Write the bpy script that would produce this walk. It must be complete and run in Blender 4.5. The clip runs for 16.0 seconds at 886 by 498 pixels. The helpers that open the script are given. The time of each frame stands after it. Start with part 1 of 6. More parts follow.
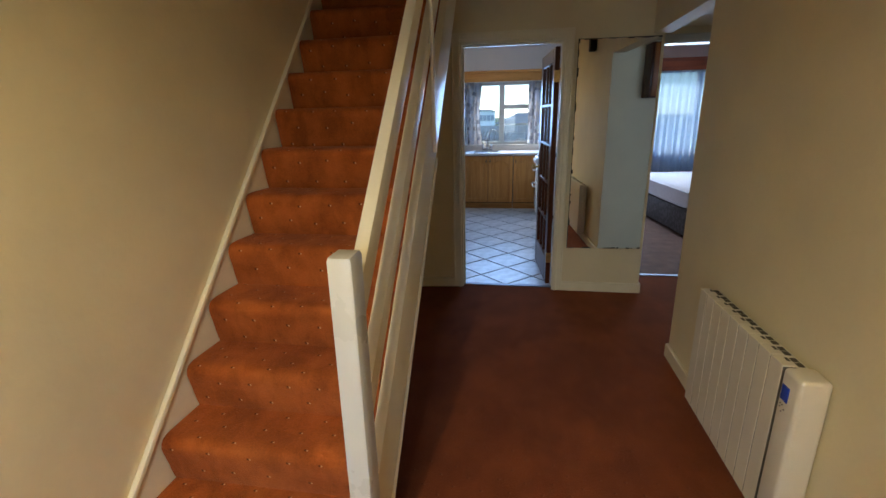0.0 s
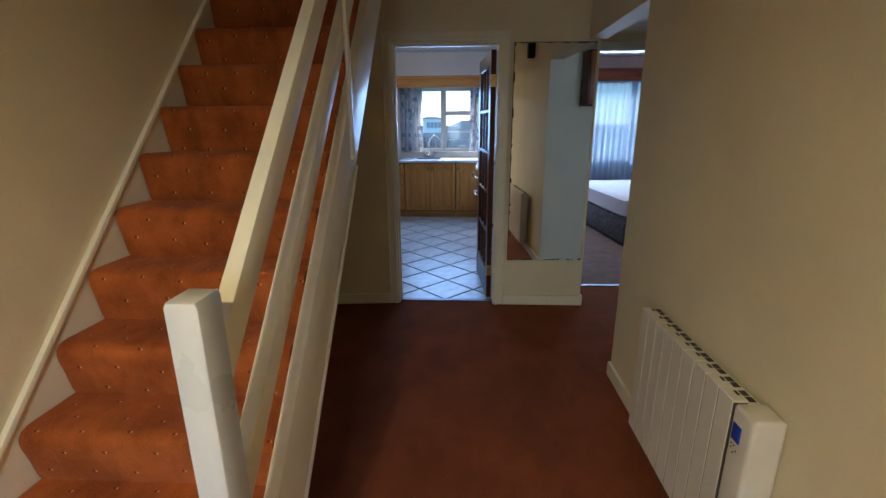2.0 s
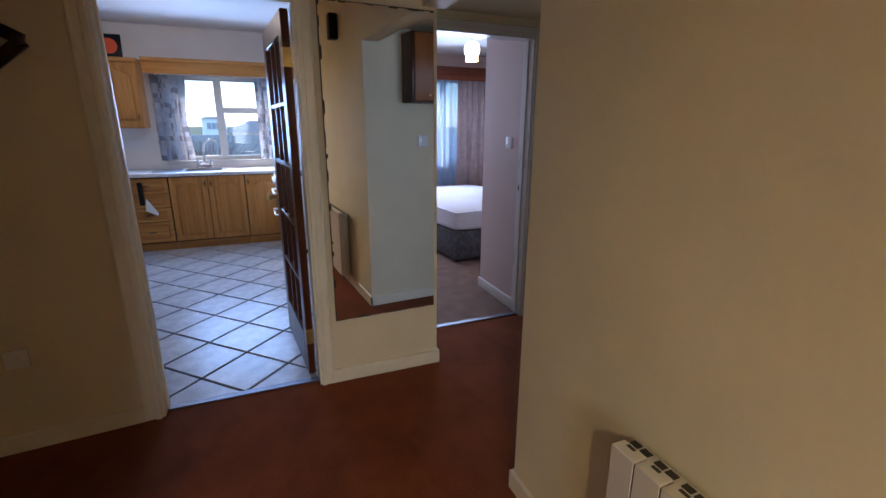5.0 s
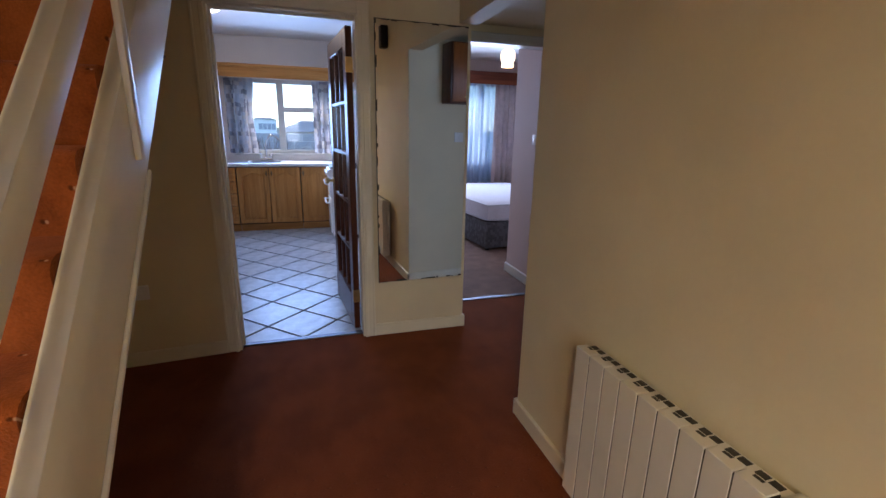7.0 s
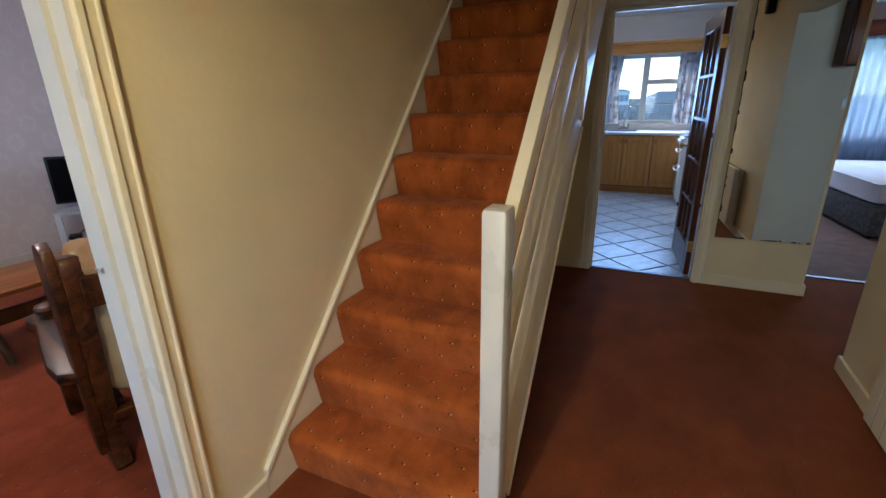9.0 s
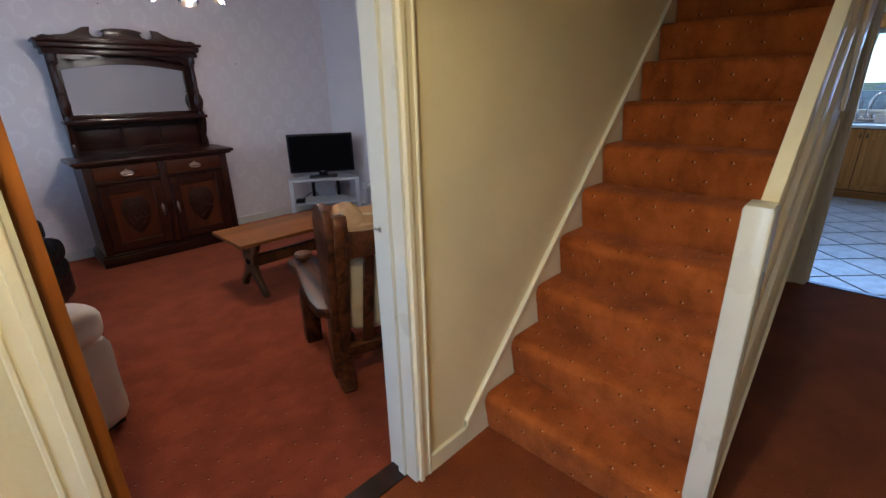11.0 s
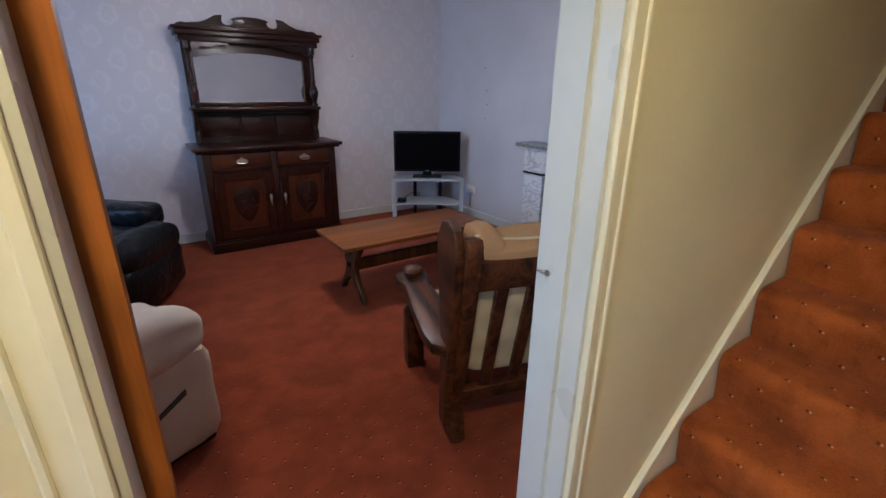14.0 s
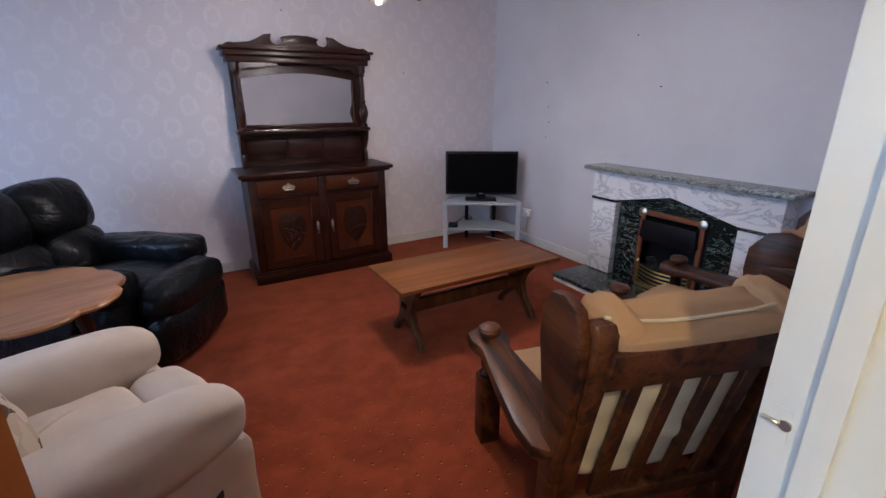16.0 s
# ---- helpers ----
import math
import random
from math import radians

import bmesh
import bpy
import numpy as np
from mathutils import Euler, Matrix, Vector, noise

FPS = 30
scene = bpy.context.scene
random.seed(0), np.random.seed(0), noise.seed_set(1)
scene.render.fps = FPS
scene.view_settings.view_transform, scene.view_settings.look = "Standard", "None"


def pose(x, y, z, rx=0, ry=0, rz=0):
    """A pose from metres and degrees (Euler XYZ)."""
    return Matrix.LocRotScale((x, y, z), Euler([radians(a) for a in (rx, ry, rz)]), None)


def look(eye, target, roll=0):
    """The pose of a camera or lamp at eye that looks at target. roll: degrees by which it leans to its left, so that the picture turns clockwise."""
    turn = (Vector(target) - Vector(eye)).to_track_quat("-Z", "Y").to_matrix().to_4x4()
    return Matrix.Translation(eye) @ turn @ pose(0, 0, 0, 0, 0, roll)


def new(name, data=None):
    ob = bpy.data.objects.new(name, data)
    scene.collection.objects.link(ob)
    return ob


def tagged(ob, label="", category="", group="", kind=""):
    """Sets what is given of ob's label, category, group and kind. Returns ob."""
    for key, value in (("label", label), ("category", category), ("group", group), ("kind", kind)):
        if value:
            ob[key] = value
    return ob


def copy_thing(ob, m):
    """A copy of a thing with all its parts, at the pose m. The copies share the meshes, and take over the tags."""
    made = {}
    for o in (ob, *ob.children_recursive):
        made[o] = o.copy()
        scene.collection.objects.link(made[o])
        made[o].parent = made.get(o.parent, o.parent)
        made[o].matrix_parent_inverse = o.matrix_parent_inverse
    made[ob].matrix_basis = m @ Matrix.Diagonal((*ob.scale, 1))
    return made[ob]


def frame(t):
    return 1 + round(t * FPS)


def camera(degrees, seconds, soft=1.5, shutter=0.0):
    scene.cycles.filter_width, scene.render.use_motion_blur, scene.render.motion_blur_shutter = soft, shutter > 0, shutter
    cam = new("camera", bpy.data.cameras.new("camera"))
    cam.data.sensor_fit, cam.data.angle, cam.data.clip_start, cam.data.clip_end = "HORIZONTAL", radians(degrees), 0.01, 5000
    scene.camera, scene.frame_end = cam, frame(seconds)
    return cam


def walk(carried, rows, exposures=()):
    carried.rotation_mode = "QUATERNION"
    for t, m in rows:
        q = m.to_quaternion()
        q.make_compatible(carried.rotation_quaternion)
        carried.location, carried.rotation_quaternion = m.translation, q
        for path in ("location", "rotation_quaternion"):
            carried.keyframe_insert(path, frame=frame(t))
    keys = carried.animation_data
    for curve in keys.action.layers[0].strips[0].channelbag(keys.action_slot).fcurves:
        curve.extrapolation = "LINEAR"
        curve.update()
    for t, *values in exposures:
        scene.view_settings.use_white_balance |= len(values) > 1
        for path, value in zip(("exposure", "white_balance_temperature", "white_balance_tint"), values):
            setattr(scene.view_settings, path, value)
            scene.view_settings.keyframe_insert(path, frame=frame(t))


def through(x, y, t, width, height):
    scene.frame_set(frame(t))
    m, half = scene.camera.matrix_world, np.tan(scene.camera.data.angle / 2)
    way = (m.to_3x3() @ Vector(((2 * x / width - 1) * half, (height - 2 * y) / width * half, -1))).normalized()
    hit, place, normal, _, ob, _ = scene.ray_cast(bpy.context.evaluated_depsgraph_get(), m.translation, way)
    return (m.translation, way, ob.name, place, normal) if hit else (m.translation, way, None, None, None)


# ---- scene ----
cam = camera(89.7, 16.0)
PATH = [
    (0, (0.0, -0.161, 1.478), (-0.318, 1.73, 0.91), -1.3),
    (0.5, (0.038, -0.128, 1.482), (-0.149, 1.784, 0.926), -0.5),
    (1, (0.069, -0.087, 1.48), (-0.069, 1.831, 0.932), -0.4),
    (1.5, (0.095, -0.014, 1.47), (-0.019, 1.908, 0.929), -0.4),
    (2, (0.086, 0.112, 1.46), (-0.009, 2.034, 0.917), -0.3),
    (2.5, (0.028, 0.367, 1.459), (0.096, 2.292, 0.92), 0.3),
    (3, (0.019, 0.631, 1.462), (0.328, 2.533, 0.925), -0.0),
    (3.5, (0.05, 0.91, 1.455), (0.537, 2.773, 0.916), 0.8),
    (4, (0.084, 1.108, 1.464), (0.677, 2.941, 0.93), 0.6),
    (4.5, (0.104, 1.218, 1.462), (0.812, 3.011, 0.929), 0.4),
    (4.7, (0.115, 1.238, 1.457), (0.846, 3.021, 0.922), 0.3),
    (6.8, (0.053, 0.872, 1.406), (0.738, 2.678, 0.889), 1.0),
    (7, (-0.002, 0.748, 1.402), (0.572, 2.591, 0.880), 1.15),
    (7.5, (-0.073, 0.440, 1.42), (0.043, 2.358, 0.866), 1.7),
    (8, (-0.019, 0.158, 1.428), (-0.418, 2.027, 0.839), 0.8),
    (8.5, (-0.038, -0.036, 1.424), (-0.667, 1.761, 0.81), -0.7),
    (9, (-0.097, -0.209, 1.412), (-0.888, 1.514, 0.777), -1.0),
    (9.5, (-0.15, -0.321, 1.419), (-1.163, 1.277, 0.771), -1.6),
    (10, (-0.195, -0.381, 1.418), (-1.389, 1.084, 0.764), -2.1),
    (10.2, (-0.217, -0.398, 1.422), (-1.453, 1.028, 0.76), -2.0),
    (12.5, (-0.297, -0.439, 1.427), (-1.682, 0.835, 0.749), 0.5),
    (13, (-0.393, -0.43, 1.421), (-1.813, 0.802, 0.737), 1.8),
    (13.5, (-0.581, -0.375, 1.418), (-2.064, 0.778, 0.73), 1.5),
    (14, (-0.711, -0.342, 1.408), (-2.26, 0.728, 0.732), 0.7),
    (14.5, (-0.846, -0.322, 1.43), (-2.431, 0.692, 0.754), 0.9),
    (15, (-1.02, -0.299, 1.431), (-2.63, 0.682, 0.763), 0.3),
    (15.5, (-1.114, -0.297, 1.44), (-2.742, 0.667, 0.791), -0.1),
    (16, (-1.159, -0.285, 1.455), (-2.804, 0.662, 0.826), -0.3),
]
walk(cam, [(t, look(eye, target, roll)) for t, eye, target, roll in PATH], exposures=[(0, 1.66, 6450, 9), (0.5, 1.64, 6100, 9), (1.5, 1.66, 5900, 9), (2.5, 1.56, 5950, 11), (3.5, 1.84, 6100, 17), (4.5, 2.02, 6250, 20), (7, 1.86, 6200, 22), (7.5, 1.66, 6100, 18), (8, 1.68, 6000, 13), (9, 1.58, 5900, 9), (10, 1.5, 6000, 8), (12.5, 1.28, 5650, 7), (14, 1.42, 5550, 8), (15, 1.55, 5500, 11), (15.5, 1.62, 5600, 12), (16, 1.7, 6050, 13)])

# ---- world and lights ----
world = bpy.data.worlds.new("world")
scene.world = world
world.use_nodes = True
wn = world.node_tree
sky = wn.nodes.new("ShaderNodeTexSky")
sky.sky_type, sky.sun_disc = "NISHITA", False
sky.sun_elevation, sky.sun_rotation = radians(40), radians(150)
sky.dust_density, sky.air_density, sky.ozone_density = 0.2, 1.0, 3.0
cool = wn.nodes.new("ShaderNodeMix")
cool.data_type, cool.blend_type = "RGBA", "MULTIPLY"
cool.inputs["Factor"].default_value = 1.0
cool.inputs["B"].default_value = (0.66, 0.86, 1.0, 1)
wn.links.new(sky.outputs[0], cool.inputs["A"])
wn.links.new(cool.outputs["Result"], wn.nodes["Background"].inputs[0])
wn.nodes["Background"].inputs[1].default_value = 0.13

sun = new("sun", bpy.data.lights.new("sun", "SUN"))
sun.data.energy, sun.data.angle, sun.data.color = 1.2, radians(14), (1, 0.98, 0.95)
sun.matrix_world = pose(0, 0, 8, 50, 0, -150)


def area(name, m, w, h, power, color):
    ob = new(name, bpy.data.lights.new(name, "AREA"))
    ob.data.shape, ob.data.size, ob.data.size_y = "RECTANGLE", w, h
    ob.data.energy, ob.data.color = power, color
    ob.matrix_world = m
    return ob


def bulb(name, x, y, z, power, color, r=0.06):
    ob = new(name, bpy.data.lights.new(name, "POINT"))
    ob.data.energy, ob.data.color, ob.data.shadow_soft_size = power, color, r
    ob.location = (x, y, z)
    return ob


WARM = (1.0, 0.80, 0.43)
area("sky_kitchen", look((-0.25, 7.44, 1.48), (-0.25, 4.5, 0.9)), 1.25, 0.9, 11.5, (0.32, 0.55, 1.0))
area("sky_bedroom", look((2.15, 7.36, 1.5), (1.7, 4.5, 0.9)), 2.2, 1.0, 17, (0.52, 0.70, 1.0))
area("sky_lounge", look((-3.05, -3.17, 1.45), (-3.3, 1.0, 1.1)), 2.4, 1.3, 14.5, (0.47, 0.66, 1.0))
door_sky = area("sky_front_door", look((-0.42, -1.60, 1.35), (-0.38, 1.0, -0.05)), 0.6, 1.15, 1.7, (0.85, 0.93, 1.0))
door_sky.data.spread = radians(84)   # sky seen through the pane lies above, so its light falls
bulb("hall_lamp_bulb", -0.55, -0.50, 2.292, 22.0, WARM, 0.045)
bulb("kitchen_lamp_bulb", -0.80, 6.05, 2.40, 2.2, (1.0, 0.83, 0.62), 0.1)
bulb("bedroom_lamp_bulb", 2.36, 5.9, 2.20, 3.2, (1.0, 0.80, 0.58), 0.05)
bulb("lounge_lamp_bulb", -3.45, 0.68, 1.98, 18.0, (1.0, 0.88, 0.80), 0.10)

# ---- materials ----
MATS = {}


def mat(name, col, rough=0.6, var=0.12, scale=6.0, bump=0.15, fine=120.0, metal=0.0, spec=0.5, col2=None):
    """Paint, cloth or metal with two scales of variation and fine relief, in metres."""
    if name in MATS:
        return MATS[name]
    m = bpy.data.materials.new(name)
    m.use_nodes = True
    n, l = m.node_tree.nodes, m.node_tree.links
    p = n["Principled BSDF"]
    tc = n.new("ShaderNodeTexCoord")
    big, small = n.new("ShaderNodeTexNoise"), n.new("ShaderNodeTexNoise")
    big.inputs["Scale"].default_value, big.inputs["Detail"].default_value = scale, 5
    small.inputs["Scale"].default_value, small.inputs["Detail"].default_value = fine, 3
    l.new(tc.outputs["Object"], big.inputs["Vector"])
    l.new(tc.outputs["Object"], small.inputs["Vector"])
    mix = n.new("ShaderNodeMix")
    mix.data_type = "RGBA"
    mix.inputs["A"].default_value = (*[c * (1 - var) for c in col], 1)
    mix.inputs["B"].default_value = (*(col2 or [min(1, c * (1 + var)) for c in col]), 1)
    add = n.new("ShaderNodeMath")
    add.operation = "MULTIPLY_ADD"
    add.inputs[1].default_value, add.inputs[2].default_value = 0.35, 0.0
    sm = n.new("ShaderNodeMath")
    sm.operation = "ADD"
    l.new(small.outputs[0], add.inputs[0])
    rng = n.new("ShaderNodeMapRange")
    rng.inputs["From Min"].default_value, rng.inputs["From Max"].default_value = 0.3, 0.7
    rng.inputs["To Min"].default_value, rng.inputs["To Max"].default_value = -0.15, 0.8
    l.new(big.outputs[0], rng.inputs["Value"])
    l.new(rng.outputs[0], sm.inputs[0])
    l.new(add.outputs[0], sm.inputs[1])
    l.new(sm.outputs[0], mix.inputs["Factor"])
    l.new(mix.outputs["Result"], p.inputs["Base Color"])
    rr = n.new("ShaderNodeMapRange")
    rr.inputs["To Min"].default_value, rr.inputs["To Max"].default_value = max(0.02, rough - 0.03), min(1, rough + 0.04)
    l.new(big.outputs[0], rr.inputs["Value"])
    l.new(rr.outputs[0], p.inputs["Roughness"])
    b = n.new("ShaderNodeBump")
    b.inputs["Strength"].default_value, b.inputs["Distance"].default_value = bump, 0.004
    l.new(small.outputs[0], b.inputs["Height"])
    l.new(b.outputs[0], p.inputs["Normal"])
    p.inputs["Metallic"].default_value = metal
    p.inputs["Specular IOR Level"].default_value = spec
    MATS[name] = m
    return m


def wood(name, dark, light, rough=0.35, axis="X", ring=14.0, bump=0.08, coat=0.0):
    if name in MATS:
        return MATS[name]
    m = bpy.data.materials.new(name)
    m.use_nodes = True
    n, l = m.node_tree.nodes, m.node_tree.links
    p = n["Principled BSDF"]
    tc, mp = n.new("ShaderNodeTexCoord"), n.new("ShaderNodeMapping")
    sc = {"X": (0.06, 1, 1), "Y": (1, 0.06, 1), "Z": (1, 1, 0.06)}[axis]
    mp.inputs["Scale"].default_value = sc
    l.new(tc.outputs["Object"], mp.inputs["Vector"])
    rnd = n.new("ShaderNodeObjectInfo")
    off = n.new("ShaderNodeVectorMath")
    off.operation = "ADD"
    l.new(mp.outputs[0], off.inputs[0])
    l.new(rnd.outputs["Random"], off.inputs[1])
    a, g = n.new("ShaderNodeTexNoise"), n.new("ShaderNodeTexNoise")
    a.inputs["Scale"].default_value, a.inputs["Detail"].default_value, a.inputs["Distortion"].default_value = ring, 4, 1.2
    g.inputs["Scale"].default_value, g.inputs["Detail"].default_value = 160, 4
    l.new(off.outputs[0], a.inputs["Vector"])
    l.new(off.outputs[0], g.inputs["Vector"])
    ramp = n.new("ShaderNodeValToRGB")
    ramp.color_ramp.elements[0].position, ramp.color_ramp.elements[1].position = 0.34, 0.66
    ramp.color_ramp.elements[0].color, ramp.color_ramp.elements[1].color = (*dark, 1), (*light, 1)
    mm = n.new("ShaderNodeMath")
    mm.operation = "MULTIPLY_ADD"
    mm.inputs[1].default_value, mm.inputs[2].default_value = 0.45, -0.22
    l.new(g.outputs[0], mm.inputs[0])
    ad = n.new("ShaderNodeMath")
    l.new(a.outputs[0], ad.inputs[0])
    l.new(mm.outputs[0], ad.inputs[1])
    l.new(ad.outputs[0], ramp.inputs[0])
    l.new(ramp.outputs[0], p.inputs["Base Color"])
    b = n.new("ShaderNodeBump")
    b.inputs["Strength"].default_value, b.inputs["Distance"].default_value = bump, 0.003
    l.new(ad.outputs[0], b.inputs["Height"])
    l.new(b.outputs[0], p.inputs["Normal"])
    p.inputs["Roughness"].default_value = rough
    p.inputs["Specular IOR Level"].default_value = 0.24
    p.inputs["Coat Weight"].default_value, p.inputs["Coat Roughness"].default_value = coat, 0.2
    MATS[name] = m
    return m


def carpet(name, dark, light, fleck, spacing=0.075, lo=0.1, hi=0.5, patch=6.0, flecks=0.3):
    """Cut pile with brushed patches and a lattice of small woven flecks, each with a painted shadow."""
    m = bpy.data.materials.new(name)
    m.use_nodes = True
    n, l = m.node_tree.nodes, m.node_tree.links
    p = n["Principled BSDF"]
    g = n.new("ShaderNodeNewGeometry")
    big, fine = n.new("ShaderNodeTexNoise"), n.new("ShaderNodeTexNoise")
    big.inputs["Scale"].default_value, big.inputs["Detail"].default_value, big.inputs["Roughness"].default_value = patch, 6, 0.55
    fine.inputs["Scale"].default_value, fine.inputs["Detail"].default_value = 170, 5
    l.new(g.outputs["Position"], big.inputs["Vector"])
    l.new(g.outputs["Position"], fine.inputs["Vector"])
    sm = n.new("ShaderNodeMath")
    sm.operation = "MULTIPLY_ADD"
    sm.inputs[1].default_value = 0.7
    l.new(fine.outputs[0], sm.inputs[0])
    rg = n.new("ShaderNodeMapRange")
    rg.inputs["From Min"].default_value, rg.inputs["From Max"].default_value = 0.40, 0.60
    rg.inputs["To Min"].default_value, rg.inputs["To Max"].default_value = lo, hi
    brush, bm_ = n.new("ShaderNodeTexNoise"), n.new("ShaderNodeMapping")
    brush.inputs["Scale"].default_value, brush.inputs["Detail"].default_value, brush.inputs["Distortion"].default_value = patch * 2.6, 4, 0.6
    bm_.inputs["Scale"].default_value = (1.0, 0.55, 0.45)
    l.new(g.outputs["Position"], bm_.inputs["Vector"])
    l.new(bm_.outputs[0], brush.inputs["Vector"])
    both = n.new("ShaderNodeMix")
    both.inputs["Factor"].default_value = 0.35
    l.new(big.outputs[0], both.inputs[2])
    l.new(brush.outputs[0], both.inputs[3])
    l.new(both.outputs[0], rg.inputs["Value"])
    l.new(rg.outputs[0], sm.inputs[2])
    mix = n.new("ShaderNodeMix")
    mix.data_type = "RGBA"
    mix.inputs["A"].default_value, mix.inputs["B"].default_value = (*dark, 1), (*light, 1)
    l.new(sm.outputs[0], mix.inputs["Factor"])
    sx, yz, cb = n.new("ShaderNodeSeparateXYZ"), n.new("ShaderNodeMath"), n.new("ShaderNodeCombineXYZ")
    l.new(g.outputs["Position"], sx.inputs[0])
    l.new(sx.outputs[1], yz.inputs[0])
    l.new(sx.outputs[2], yz.inputs[1])
    l.new(sx.outputs[0], cb.inputs[0])
    l.new(yz.outputs[0], cb.inputs[1])
    mp = n.new("ShaderNodeMapping")
    mp.inputs["Rotation"].default_value = (0.0, 0.0, radians(45))
    l.new(cb.outputs[0], mp.inputs["Vector"])
    v = n.new("ShaderNodeTexVoronoi")
    v.voronoi_dimensions = "2D"
    v.inputs["Scale"].default_value, v.inputs["Randomness"].default_value = 1 / spacing, 0.25
    l.new(mp.outputs[0], v.inputs["Vector"])
    lt = n.new("ShaderNodeMapRange")
    lt.inputs["From Min"].default_value, lt.inputs["From Max"].default_value = 0.022, 0.046
    lt.inputs["To Min"].default_value, lt.inputs["To Max"].default_value = flecks, 0.0
    l.new(v.outputs["Distance"], lt.inputs["Value"])
    mx = n.new("ShaderNodeMix")
    mx.data_type = "RGBA"
    mx.inputs["B"].default_value = (*fleck, 1)
    l.new(lt.outputs[0], mx.inputs["Factor"])
    # the same lattice shifted a little: a dark shadow painted beside each fleck
    mp2 = n.new("ShaderNodeMapping")
    mp2.inputs["Location"].default_value = (0.006, 0.005, 0.0)
    l.new(mp.outputs[0], mp2.inputs["Vector"])
    v2 = n.new("ShaderNodeTexVoronoi")
    v2.voronoi_dimensions = "2D"
    v2.inputs["Scale"].default_value, v2.inputs["Randomness"].default_value = 1 / spacing, 0.25
    l.new(mp2.outputs[0], v2.inputs["Vector"])
    fleck_shade = n.new("ShaderNodeMapRange")
    fleck_shade.inputs["From Min"].default_value, fleck_shade.inputs["From Max"].default_value = 0.03, 0.065
    fleck_shade.inputs["To Min"].default_value, fleck_shade.inputs["To Max"].default_value = min(1.0, flecks * 1.3), 0.0
    l.new(v2.outputs["Distance"], fleck_shade.inputs["Value"])
    mk = n.new("ShaderNodeMix")
    mk.data_type = "RGBA"
    mk.inputs["B"].default_value = (*[c * 0.35 for c in dark], 1)
    l.new(fleck_shade.outputs[0], mk.inputs["Factor"])
    l.new(mix.outputs["Result"], mk.inputs["A"])
    l.new(mk.outputs["Result"], mx.inputs["A"])
    l.new(mx.outputs["Result"], p.inputs["Base Color"])
    p.inputs["Roughness"].default_value, p.inputs["Specular IOR Level"].default_value = 0.95, 0.1
    p.inputs["Sheen Weight"].default_value, p.inputs["Sheen Roughness"].default_value = 0.25, 0.5
    p.inputs["Sheen Tint"].default_value = (0.9, 0.4, 0.25, 1)
    b = n.new("ShaderNodeBump")
    b.inputs["Strength"].default_value, b.inputs["Distance"].default_value = 0.6, 0.006
    l.new(fine.outputs[0], b.inputs["Height"])
    l.new(b.outputs[0], p.inputs["Normal"])
    MATS[name] = m
    return m


